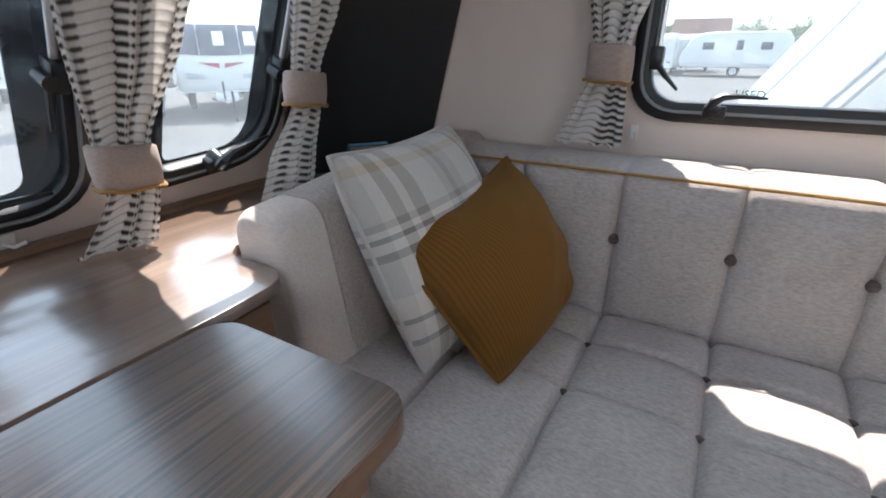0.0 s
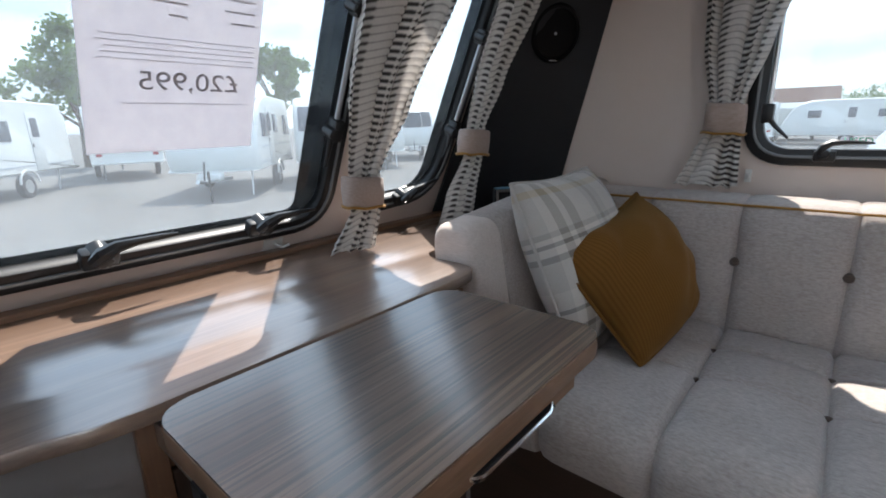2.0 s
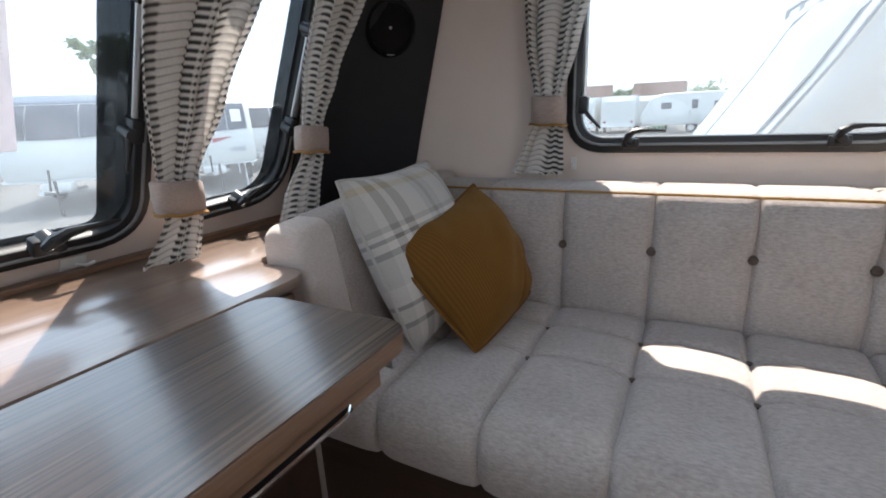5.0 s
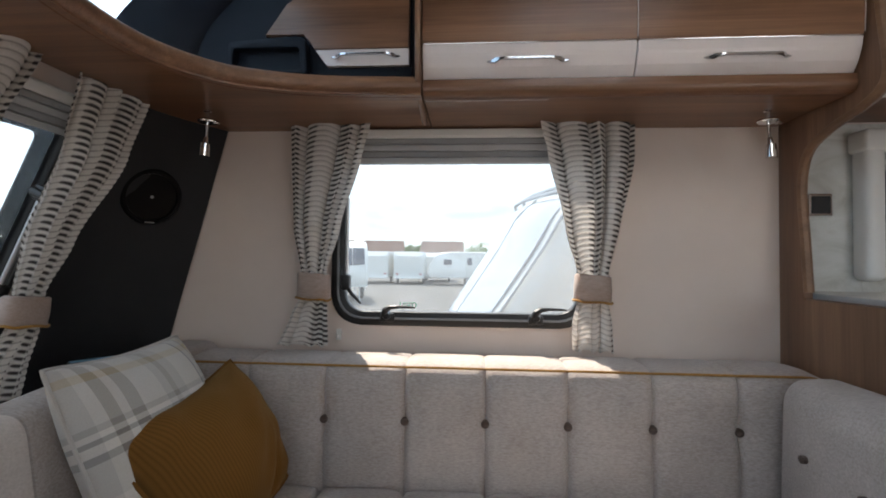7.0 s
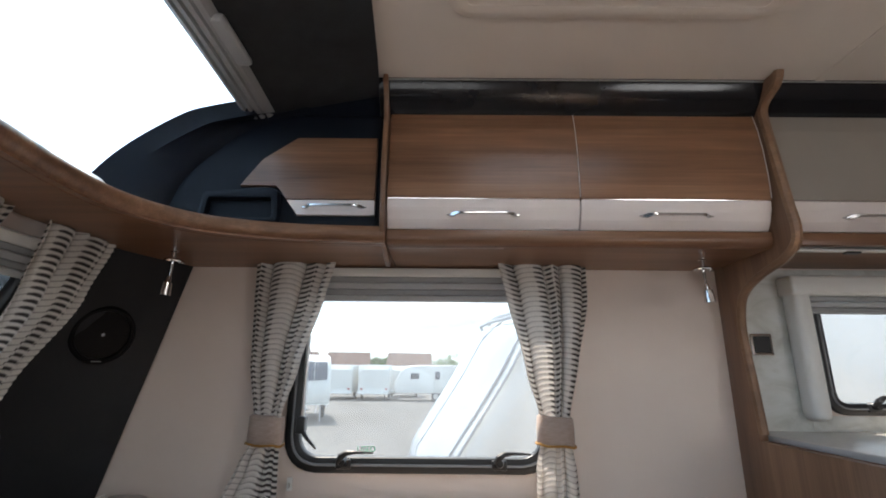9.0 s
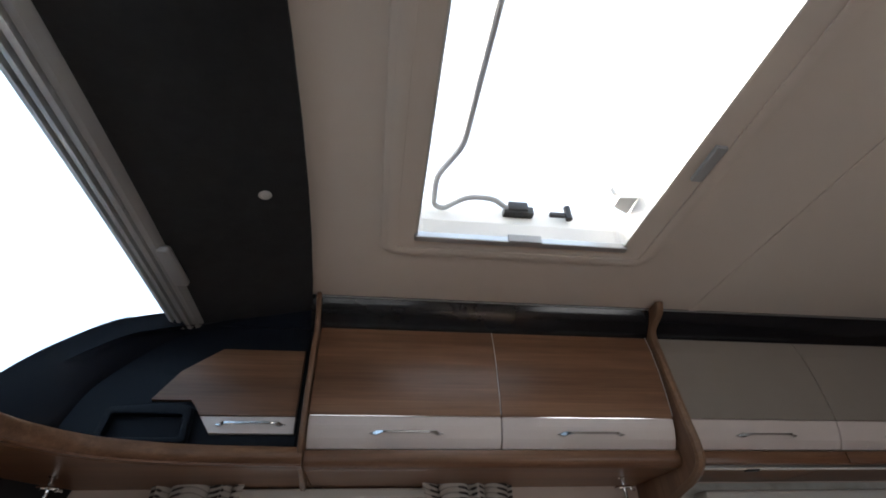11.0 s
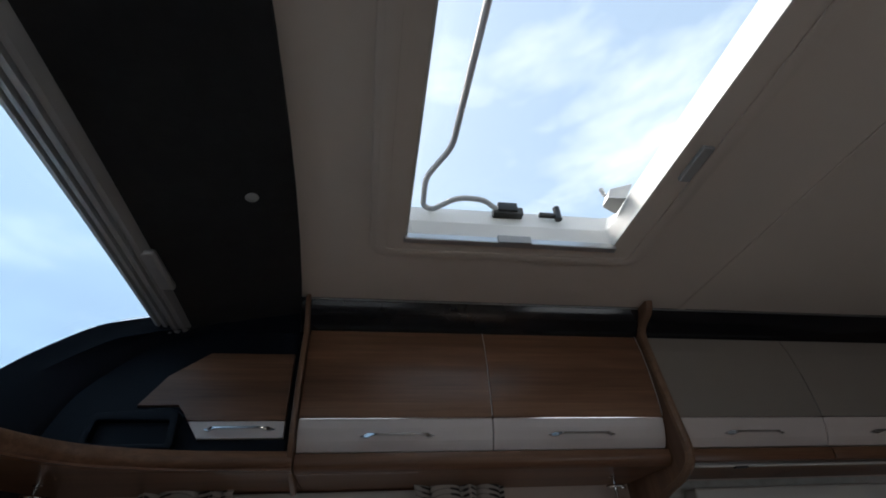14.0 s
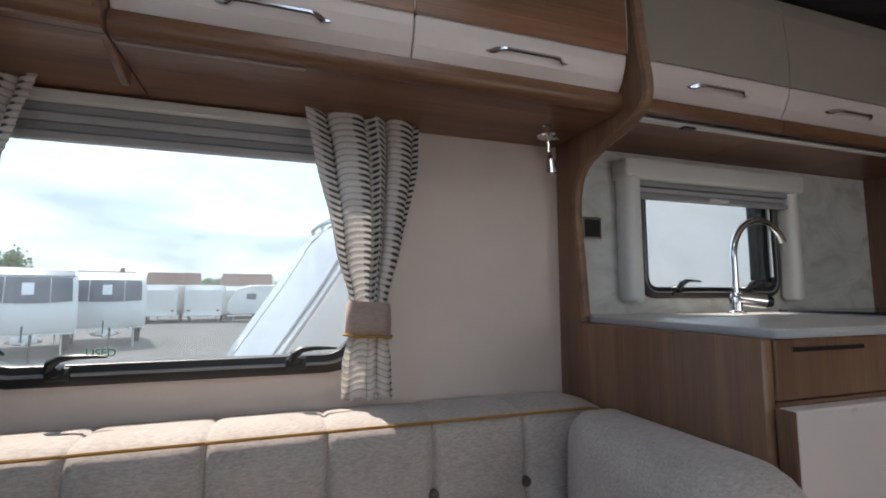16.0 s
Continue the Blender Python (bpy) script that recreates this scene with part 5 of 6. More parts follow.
# ---------------------------------------------------------------- curtains
def curtain(name, levels, folds, label, tie, seed=0.0, skirt=None):
    """levels: (z, left edge, right edge, fold depth); edges are points (x, y). tie: (z0, z1). skirt: the stretch of the stripes that shows below the tie."""
    n, rows, uvs = 84, [], []
    fine = []
    for (z0, l0, r0, a0), (z1, l1, r1, a1) in zip(levels, levels[1:]):
        steps = max(4, round((z0 - z1) / 0.0039))
        for k in range(steps):
            f = k / steps
            g = f * f * (3 - 2 * f) * 0.4 + f * 0.6
            fine.append((z0 + (z1 - z0) * f, Vector(l0).lerp(Vector(l1), g), Vector(r0).lerp(Vector(r1), g), a0 + (a1 - a0) * g))
    fine.append((levels[-1][0], Vector(levels[-1][1]), Vector(levels[-1][2]), levels[-1][3]))
    length = 0.0
    for i, (z, l, r, a) in enumerate(fine):
        if i:
            length += abs(fine[i - 1][0] - z)
        side = (r - l)
        a *= 1.0 + 0.45 * min(1.0, max(0.0, (z - 1.0) / 0.2))
        out = Vector((-side.y, side.x)).normalized() * -1
        row, uvr = [], []
        for k in range(n + 1):
            f = k / n
            q = folds * (f + 0.055 * math.sin(6.1 * f + seed) + 0.02 * math.sin(9 * z + seed * 2 + 4 * f)) + 0.18 * seed
            w = abs(math.sin(math.pi * q))
            # round pleats with narrow valleys between them, of uneven depth
            d = a * (2.0 * w ** 0.55 - 0.9) * (0.75 + 0.35 * math.sin(2.1 * math.floor(q) + seed)) + 0.4 * a * math.sin(4.3 * f + 3 * z + seed)
            lean = 0.5 * a * math.cos(math.pi * q) * w ** 0.5 * (1 if f > 0.02 else 0)
            hem = 0.012 * w if i > len(fine) - 4 else 0
            # the weave gathers into ribs that sag across each pleat
            v = length + 0.10 * d + 0.0035 * math.sin(17 * f + seed) + 0.004 * math.sin(6 * f - seed)
            d -= 0.0018 * math.cos(2 * math.pi * 64 * v)
            p = l + side * f + side.normalized() * lean + out * d
            row.append((p.x, p.y, z + hem))
            stripe = q * 0.52 + 0.13 * seed if not skirt or z > tie[0] + 0.02 else skirt[0] + (skirt[1] - skirt[0]) * f
            uvr.append((stripe, v))
        rows.append(row)
        uvs.append(uvr)
    b = loft(rows, uv=uvs)
    mid = fine[len(fine) // 2]
    t = thing(name, ((mid[1].x + mid[2].x) / 2, (mid[1].y + mid[2].y) / 2, fine[-1][0]), label, "curtain", "curtains")
    cl = part("cloth", b, M_curtain, t, smooth=80)
    # tieback
    def at(z):
        for p, q in zip(fine, fine[1:]):
            if q[0] <= z <= p[0]:
                f = (p[0] - z) / max(1e-6, p[0] - q[0])
                return p[1].lerp(q[1], f), p[2].lerp(q[2], f)
        return fine[-1][1], fine[-1][2]
    def loop(z, grow):
        l, r = at(z)
        c, h = (l + r) / 2, (r - l) / 2
        o = Vector((-h.y, h.x)).normalized()
        return [(*(c + h * (1 + grow / h.length) * math.copysign(abs(math.cos(q)) ** 0.7, math.cos(q)) + o * (0.030 + grow) * math.copysign(abs(math.sin(q)) ** 0.7, math.sin(q))), z - 0.004 * math.cos(q) + 0.0015 * math.sin(5 * q + seed)) for q in (2 * math.pi * k / 28 for k in range(28))]
    z0, z1 = tie
    tb = part("tieback", soft_block([loop(z0, 0.002), loop(z0 + 0.004, 0.007), loop((z0 + z1) / 2, 0.009), loop(z1 - 0.004, 0.007), loop(z1, 0.002)]), M_tie, t, "blush fabric tieback", smooth=60)
    part("piping", tube([Vector(p) for p in loop(z0 + 0.002, 0.009)], 0.0038, 6, cyc=True), M_piping, tb, "mustard piping", smooth=True)
    return t


curtain("curtain", [(1.506, (-0.515, -0.055), (-0.255, -0.06), 0.018), (1.40, (-0.512, -0.055), (-0.278, -0.06), 0.020), (1.18, (-0.505, -0.055), (-0.345, -0.06), 0.018), (1.045, (-0.476, -0.06), (-0.390, -0.06), 0.010), (0.975, (-0.471, -0.06), (-0.389, -0.06), 0.009), (0.90, (-0.505, -0.06), (-0.385, -0.06), 0.012), (0.805, (-0.545, -0.06), (-0.380, -0.06), 0.014)], 3.5, "grey and white ribbed curtain tied back beside the side window", (0.958, 1.040), 0.4, (0.84, 1.30))
curtain("curtain", [(1.506, (0.265, -0.06), (0.552, -0.055), 0.018), (1.40, (0.288, -0.06), (0.548, -0.055), 0.020), (1.18, (0.345, -0.06), (0.505, -0.055), 0.018), (1.045, (0.383, -0.06), (0.474, -0.06), 0.010), (0.975, (0.382, -0.06), (0.474, -0.06), 0.009), (0.90, (0.366, -0.06), (0.484, -0.06), 0.010), (0.808, (0.365, -0.06), (0.487, -0.06), 0.012)], 3.5, "grey and white ribbed curtain tied back beside the wall", (0.962, 1.044), 2.1, (0.86, 1.09))
curtain("curtain", [(1.506, (-0.862, -0.900), (-0.852, -0.585), 0.022), (1.35, (-0.920, -0.900), (-0.912, -0.625), 0.024), (1.05, (-1.030, -0.892), (-1.020, -0.715), 0.020), (0.885, (-1.078, -0.868), (-1.070, -0.776), 0.012), (0.80, (-1.080, -0.866), (-1.072, -0.778), 0.011), (0.692, (-1.090, -0.935), (-1.075, -0.808), 0.016)], 4.1, "grey and white ribbed curtain between the front windows", (0.806, 0.882), 1.2)
curtain("curtain", [(1.506, (-0.855, -0.500), (-0.830, -0.285), 0.018), (1.35, (-0.895, -0.500), (-0.870, -0.305), 0.020), (1.12, (-0.975, -0.500), (-0.955, -0.372), 0.014), (0.99, (-1.020, -0.472), (-1.005, -0.396), 0.010), (0.915, (-1.028, -0.474), (-1.010, -0.400), 0.010), (0.800, (-1.030, -0.560), (-1.015, -0.430), 0.012), (0.700, (-1.030, -0.605), (-1.015, -0.455), 0.014)], 3.6, "grey and white ribbed curtain against the black corner panel", (0.912, 0.985), 3.3)


for x, y, z in ((-0.366, -0.004, 0.822), (0.492, -0.004, 0.822)):
    hk = thing("curtain_hook", (x, y, z), "small white plastic curtain tie hook on the wall", "hook", "curtain hooks")
    part("plate", box(x - 0.008, x + 0.008, y - 0.004, y + 0.003, z, z + 0.036, 0.001), M_white_plastic, hk)
    part("hook", tube(bent([(x, y, z + 0.018), (x + 0.002, y - 0.022, z + 0.010), (x + 0.004, y - 0.026, z + 0.026)], 0.008), 0.0035, 8), M_white_plastic, hk, smooth=True)
p = front(-0.985, -0.030, 0.0)
hk = thing("curtain_hook", p, "small white plastic curtain bracket under the front window", "hook", "curtain hooks")
part("plate", b_turn(box(-1.008, -0.955, -0.052, -0.010, 0.0, 0.006, 0.002), FR), M_white_plastic, hk)
part("hook", tube([front(-0.975, -0.030, 0.004), front(-0.965, -0.028, 0.022), front(-0.948, -0.020, 0.026)], 0.004, 8), M_white_plastic, hk, smooth=True)


# ---------------------------------------------------------------- blinds over the windows
def blind(name, m, u0, u1, v0, v1, label):
    t = thing(name, m @ Vector(((u0 + u1) / 2, v0, 0.01)), label, "blind", "window blinds")
    part("cassette", b_turn(box(u0, u1, v1 - 0.028, v1, 0.004, 0.034, 0.006), m), M_white_plastic, t, "cream cassette")
    n = 4
    h = (v1 - 0.028 - v0) / n
    for k in range(n):
        part("pleat" if k else "bottom_bar", b_turn(box(u0 + 0.004, u1 - 0.004, v0 + h * k, v0 + h * (k + 1) - 0.0008, 0.004, 0.026 - 0.003 * (k % 2), 0.004), m), M_pleat_dark if k % 2 else M_pleat, t)
    return t


blind("window_blind", SIDE, -0.370, 0.370, 1.392, 1.502, "pleated grey blind stowed at the top of the side window")
blind("window_blind", FR, -1.60, -0.83, 0.712, 0.815, "pleated grey blind stowed at the top of the front window")
blind("window_blind", FR, -0.760, -0.365, 0.712, 0.815, "pleated grey blind stowed at the top of the corner window")

# price sheet hanging inside the front centre window
sheet = thing("price_sheet", front(-1.208, 0.246, -0.012), "large white price sheet taped in the front window, print showing through", "sign")
part("paper", b_turn(box(-1.357, -1.060, 0.246, 0.666, -0.0135, -0.0125), FR), M_paper, sheet)
# letters face outwards, so they read backwards from inside
mirror = FR @ Matrix.Translation((-1.186, 0.364, -0.0118)) @ Matrix.Diagonal((-1.18, 1, 1, 1))
lettering("£20,995", 0.047, mirror, "print", M_ink, sheet)
b = box(-1.300, -1.072, 0.3385, 0.3400, -0.0120, -0.0114)
part("rule_line", b_turn(b, FR), M_ink2, sheet)
for k in range(5):
    part("print_line", b_turn(box(-1.333 + 0.006 * (k % 3), -1.070, 0.414 + 0.0095 * k, 0.4155 + 0.0095 * k, -0.0120, -0.0114), FR), M_ink2, sheet)
for k in range(6):
    w1, w2 = 0.045 + 0.012 * ((k * 7) % 3), 0.030 + 0.012 * ((k * 5) % 3)
    for u0, w in ((-1.130, w1), (-1.250, w2)):
        part("print_line", b_turn(box(u0 + 0.055 - w, u0 + 0.055, 0.490 + 0.020 * k, 0.4935 + 0.020 * k, -0.0120, -0.0114), FR), M_ink2, sheet)
st = thing("window_sticker", (-0.13, 0.02, 0.93), "small green lettered sticker on the side window", "sticker")
lettering("USED", 0.024, Matrix.Translation((-0.144, 0.022, 0.928)) @ Matrix.Rotation(radians(90), 4, "X"), "print", M_green, st)
# chrome-edged black box standing on the chest top behind the bolster
so = thing("control_box", (-1.01, -0.23, 0.69), "small black chrome-edged box standing on the chest top", "box")
m = Matrix.Translation((-1.045, -0.275, 0.691)) @ Matrix.Rotation(math.atan2(0.79, 0.61), 4, "Z")
part("case", b_turn(box(0.0, 0.115, 0.0, 0.035, 0.0, 0.095, 0.004), m), M_plastic, so)
part("frame", b_turn(ring(rect(0.001, 0.003, 0.114, 0.094), rect(0.010, 0.012, 0.105, 0.085), 0.004, axes((0, 0, 0), (1, 0, 0), (0, 0, 1))), m), M_chrome, so, "chrome edge frame")
part("leaflet", b_turn(box(0.004, 0.111, 0.006, 0.029, 0.0955, 0.098), m), M_leaflet, so, "blue printed leaflet on top")

# ---------------------------------------------------------------- kitchen
sb = thing("splashback", (1.7, -0.003, 0.99), "glossy grey marbled kitchen splashback in three sheets", "splashback")
for x0, x1, holes in ((1.031, 1.2395, []), (1.2405, 1.985, [rect(1.287, 1.047, 1.908, 1.47)]), (1.986, 2.42, [])):
    part("sheet", plate([(x0, 0.9905), (x1, 0.9905), (x1, 1.512), (x0, 1.512)], holes, 0.004, axes((0, -0.001, 0), (1, 0, 0), (0, 0, 1))), M_marble, sb)
kw = hung_window("window_8", square(1.290, 1.050, 1.905, 1.455, 0.06), SIDE, "small black-framed kitchen window", 0.0, 0.036, [(1.43, 1.072, 0), (1.73, 1.072, 0)], [], 0.0, 0.75)
part("stay", tube([(1.842, -0.03, 1.40), (1.842, -0.03, 1.12)], 0.006, 8), M_alu, kw, smooth=True)
part("tinted_border", box(1.778, 1.868, -0.006, 0.0, 1.07, 1.42), M_pane_dark, kw)
kb = thing("kitchen_blind", (1.64, -0.04, 1.005), "white blind surround round the kitchen window", "blind")
part("post", box(1.205, 1.262, -0.075, -0.004, 1.035, 1.455, 0.022, 4), M_white_plastic, kb, smooth=True)
part("post", box(1.906, 1.956, -0.070, -0.006, 1.035, 1.455, 0.022, 4), M_white_plastic, kb, smooth=True)
part("cassette", box(1.198, 1.968, -0.080, -0.004, 1.415, 1.480, 0.012, 3), M_white_plastic, kb, smooth=True)
for k in range(3):
    part("pleat", box(1.262, 1.906, -0.060 + 0.006 * (k % 2), -0.030, 1.360 + 0.019 * k, 1.376 + 0.019 * k, 0.004), M_pleat if k % 2 else M_pleat_dark, kb)
part("pull", box(1.54, 1.62, -0.068, -0.055, 1.363, 1.373, 0.002), M_white_plastic, kb)
ws = thing("wall_socket", (1.115, -0.01, 1.228), "chrome-edged black power socket on the splashback", "socket")
part("plate", box(1.080, 1.150, -0.018, -0.006, 1.228, 1.298, 0.004), M_chrome, ws)
part("insert", box(1.089, 1.141, -0.022, -0.017, 1.237, 1.289, 0.002), M_plastic, ws)
ku = thing("kitchen_unit", (1.9, -0.3, 0.0), "walnut kitchen unit with an ivory door and a slot-handled drawer", "kitchen unit")
part("carcass", box(1.031, 2.6, -0.596, -0.004, 0.0, 0.985), M_walnut_z, ku)
dw = part("drawer_front", box(1.032, 2.1, -0.616, -0.597, 0.880, 0.984, 0.003), M_walnut_z, ku)
part("slot_handle", box(1.076, 1.262, -0.618, -0.6155, 0.961, 0.969, 0.0008), M_plastic, dw, "dark slot handle")
part("plinth_front", box(1.032, 2.6, -0.616, -0.597, 0.0, 0.878, 0.003), M_walnut_z, ku)
kd = part("door", box(1.026, 1.62, -0.650, -0.618, 0.06, 0.872, 0.004), M_band, ku, "ivory gloss door standing proud")
part("door_edge", box(1.020, 1.0255, -0.649, -0.618, 0.06, 0.871, 0.001), M_walnut_z, kd)
wk = thing("worktop", (1.6, -0.3, 0.986), "pale speckled kitchen worktop with a rounded corner", "worktop")
wk_out = round_poly([(1.031, -0.007), (1.031, -0.624), (2.6, -0.626), (2.6, -0.007)], [0, 0.02, 0, 0])
part("slab", plate(inset(wk_out, 0.002), [], 0.016, axes((0, 0, 0.986), (1, 0, 0), (0, 1, 0)), None, 0.003), M_worktop, wk, smooth=25)
part("edging", ring(wk_out, inset(wk_out, 0.004), 0.014, axes((0, 0, 0.9855), (1, 0, 0), (0, 1, 0)), 0.001), M_grey_plastic, wk, "pale grey edge strip", smooth=25)
tap = thing("kitchen_tap", (1.545, -0.13, 1.002), "tall chrome swan-neck kitchen tap", "tap")
part("body", lathe([(0.026, 0.0), (0.026, 0.006), (0.019, 0.010), (0.019, 0.05), (0.015, 0.062), (0.0, 0.062)], Matrix.Translation((1.545, -0.13, 1.002)), 20), M_chrome, tap, smooth=True)
neck = [(1.545, -0.13, 1.04), (1.545, -0.13, 1.180)] + [(1.545 + 0.116 * (1 - math.cos(q)), -0.13, 1.180 + 0.116 * math.sin(q)) for q in (math.pi * k / 14 for k in range(1, 13))]
part("spout", tube(neck, 0.0105, 12), M_chrome, tap, "chrome arched spout", smooth=True)
part("lever", tube([(1.548, -0.135, 1.050), (1.612, -0.170, 1.040)], 0.021, 16), M_chrome, tap, "chrome mixer barrel", smooth=True)
part("lever_end", tube([(1.612, -0.170, 1.040), (1.628, -0.179, 1.0375)], [0.0205, 0.017], 16), M_plastic, tap, "dark barrel end", smooth=True)
hob = thing("hob", (2.0, -0.33, 1.002), "black glass hob lid lying on the worktop", "hob")
part("lid", box(1.72, 2.40, -0.50, -0.13, 1.004, 1.014, 0.003), M_gloss_dark, hob)
part("rim", box(1.69, 2.42, -0.52, -0.11, 1.0022, 1.0055, 0.001), M_alu, hob)
part("tall_panel", box(2.42, 2.45, -0.60, -0.004, 1.0025, 1.984, 0.003), M_walnut_z, label="walnut tall panel closing the kitchen", category="panel")

# ---------------------------------------------------------------- outside
GZ = -0.70


def ground_mat():
    m, t, b = mat_nodes("grey_gravel")
    f1, f2, f3 = noise_tex(t, coords(t), 0.25, 6.0), noise_tex(t, coords(t), 25.0, 4.0), noise_tex(t, coords(t), 3.0, 4.0)
    col = mixed(t, 0.5, ramp(t, f1, [(0.3, (0.125, 0.116, 0.108)), (0.7, (0.20, 0.187, 0.175))]), ramp(t, f2, [(0.3, (0.085, 0.08, 0.075)), (0.7, (0.24, 0.225, 0.21))]))
    col = mixed(t, 0.25, col, ramp(t, f3, [(0.35, (0.09, 0.085, 0.08)), (0.65, (0.23, 0.215, 0.20))]))
    t.links.new(col, b.inputs["Base Color"])
    b.inputs["Roughness"].default_value = 0.95
    bump(t, b, f2, 0.6, 0.02)
    return m


def leaf_mat():
    m, t, b = mat_nodes("foliage")
    f = noise_tex(t, coords(t), 1.5, 4.0)
    col = ramp(t, f, [(0.3, (0.075, 0.13, 0.035)), (0.7, (0.17, 0.26, 0.075))])
    t.links.new(col, b.inputs["Base Color"])
    b.inputs["Roughness"].default_value = 0.7
    tl, mx = t.nodes.new("ShaderNodeBsdfTranslucent"), t.nodes.new("ShaderNodeMixShader")
    t.links.new(col, tl.inputs["Color"])
    mx.inputs["Fac"].default_value = 0.45
    t.links.new(b.outputs[0], mx.inputs[1])
    t.links.new(tl.outputs[0], mx.inputs[2])
    t.links.new(mx.outputs[0], t.nodes["Material Output"].inputs["Surface"])
    return m


M_ground, M_leaf = ground_mat(), leaf_mat()
M_bark = plain("bark", (0.09, 0.065, 0.045), 0.9, vary=0.3, scale=8, grain=0.5, grain_scale=60)
M_gel = plain("white_caravan_skin", (0.68, 0.685, 0.66), 0.35, vary=0.04, scale=1.2, grain=0.0)
M_glassy = plain("dark_caravan_glass", (0.035, 0.04, 0.05), 0.08, vary=0.1, grain=0.0)
# pale base colour puts the sky's reflection into the near caravan's front glass
M_skypane = plain("glass_with_painted_sky", (0.52, 0.55, 0.60), 0.10, vary=0.15, scale=2.0, grain=0.0)
M_tyre = plain("tyre_rubber", (0.02, 0.02, 0.02), 0.8, vary=0.2)
M_red = plain("red_stripe", (0.35, 0.03, 0.03), 0.5, vary=0.1)
M_silver = plain("silver_stripe", (0.44, 0.47, 0.50), 0.4, vary=0.1)
M_roof = plain("brown_roof_tiles", (0.10, 0.050, 0.037), 0.85, vary=0.25, scale=1.5, grain=0.4, grain_scale=12)
M_brick = plain("house_brick", (0.27, 0.14, 0.09), 0.9, vary=0.2, scale=2, grain=0.4, grain_scale=20)

g = bmesh.new()
bmesh.ops.create_grid(g, x_segments=2, y_segments=2, size=900)
bmesh.ops.translate(g, verts=g.verts, vec=(0, 0, GZ))
part("ground", g, M_ground, kind="structure", label="pale grey gravel caravan yard", category="ground")


def caravan(x, y, turn, length=5.2, stripe=None, label="white touring caravan parked on the gravel", nose=None, bow=0.10, flank=((0.9, 1.75, 1.25, 1.85), (-0.3, 0.3, 1.35, 1.85), (-2.1, -1.2, 1.25, 1.85)), door=0.45, tall=0.25, glass=None, papers=(), badge=False, cap=None):
    """A touring caravan; its front, with the drawbar, points along its own +x."""
    t = thing("touring_caravan", (x, y, GZ), label, "caravan", "parked caravans")
    glass = glass or M_glassy
    L, W, H0, H = length, 2.25, 0.42, 2.35
    front_line = nose or [(L / 2 - 0.10, 0.46), (L / 2 + 0.02, 0.62), (L / 2 + 0.05, 0.90), (L / 2 - 0.02, 1.20), (L / 2 - 0.16, 1.50), (L / 2 - 0.36, 1.84), (L / 2 - 0.62, 2.10), (L / 2 - 1.0, 2.26), (L / 2 - 1.7, H)]
    prof = curve([(-L / 2, H - 0.35), (-L / 2, H0 + 0.05), (-L / 2 + 0.1, H0), (L / 2 - 0.25, H0)] + front_line + [(-L / 2 + 0.3, H)], 4)
    rows = []
    for yy, k in ((-W / 2, 0.955), (-W / 2 + 0.05, 0.99), (-W / 2 + 0.12, 1.0), (-0.7, 1.0), (-0.35, 1.0), (0.0, 1.0), (0.35, 1.0), (0.7, 1.0), (W / 2 - 0.12, 1.0), (W / 2 - 0.05, 0.99), (W / 2, 0.955)):
        rows.append([(px * k - (bow * (2 * yy / W) ** 2 if px > L / 2 - 1.9 else 0), yy, 1.35 + (pz - 1.35) * k) for px, pz in prof])

    def add(name, bm, mat, parent=t, label="", rise=tall):
        bmesh.ops.translate(bm, verts=bm.verts, vec=BASE[t] + Vector((0, 0, rise)))
        return part(name, bm, mat, parent, label, smooth=40)

    b = loft(rows, close=True)
    bmesh.ops.holes_fill(b, edges=[e for e in b.edges if e.is_boundary], sides=200)
    bmesh.ops.recalc_face_normals(b, faces=b.faces[:])
    add("body", b, M_gel)

    def on_nose(u, h, out=0.02):
        for (x0, z0), (x1, z1) in zip(front_line, front_line[1:]):
            if z0 <= h <= z1:
                return Vector((x0 + (x1 - x0) * (h - z0) / (z1 - z0) - bow * (2 * u / W) ** 2 + out, u, h + out * 0.5))
        return Vector((front_line[-1][0], u, h))

    def sheet(name, u0, u1, h0, h1, mat, parent=t, out=0.02, sag=0.0, label=""):
        """A panel that follows the curved front between two heights."""
        b = loft([[on_nose(u0 + (u1 - u0) * i / 6, h0 + (h1 - h0) * j / 8 + sag * (2 * (u0 + (u1 - u0) * i / 6) / W) ** 2 * (1 - j / 8), out) for i in range(7)] for j in range(9)])
        bmesh.ops.solidify(b, geom=b.faces[:], thickness=-0.012)
        return add(name, b, mat, parent, label)

    low, high = (0.98, 1.96) if nose else (1.30, 2.02)
    panes = []
    for u0, u1 in ((-0.98, -0.50), (-0.47, 0.47), (0.50, 0.98)):
        panes.append(sheet("window", u0, u1, low, high, M_skypane if nose else glass, out=0.006 if nose else 0.02, sag=0.0 if nose else 0.06))
    for k, u in papers:
        sheet("price_card", u - 0.13, u + 0.13, low + 0.22, low + 0.55, M_card, panes[k], 0.034, label="white card in the window")
    if cap:
        sheet("roof_cap", -1.04, 1.04, 2.05, 2.25, cap, out=0.014)
        for k in range(9):
            add("cap_lamp", box(L / 2 - 0.60, L / 2 - 0.56, -0.72 + 0.18 * k - 0.05, -0.72 + 0.18 * k + 0.05, 2.045, 2.065, 0.004), M_gel)
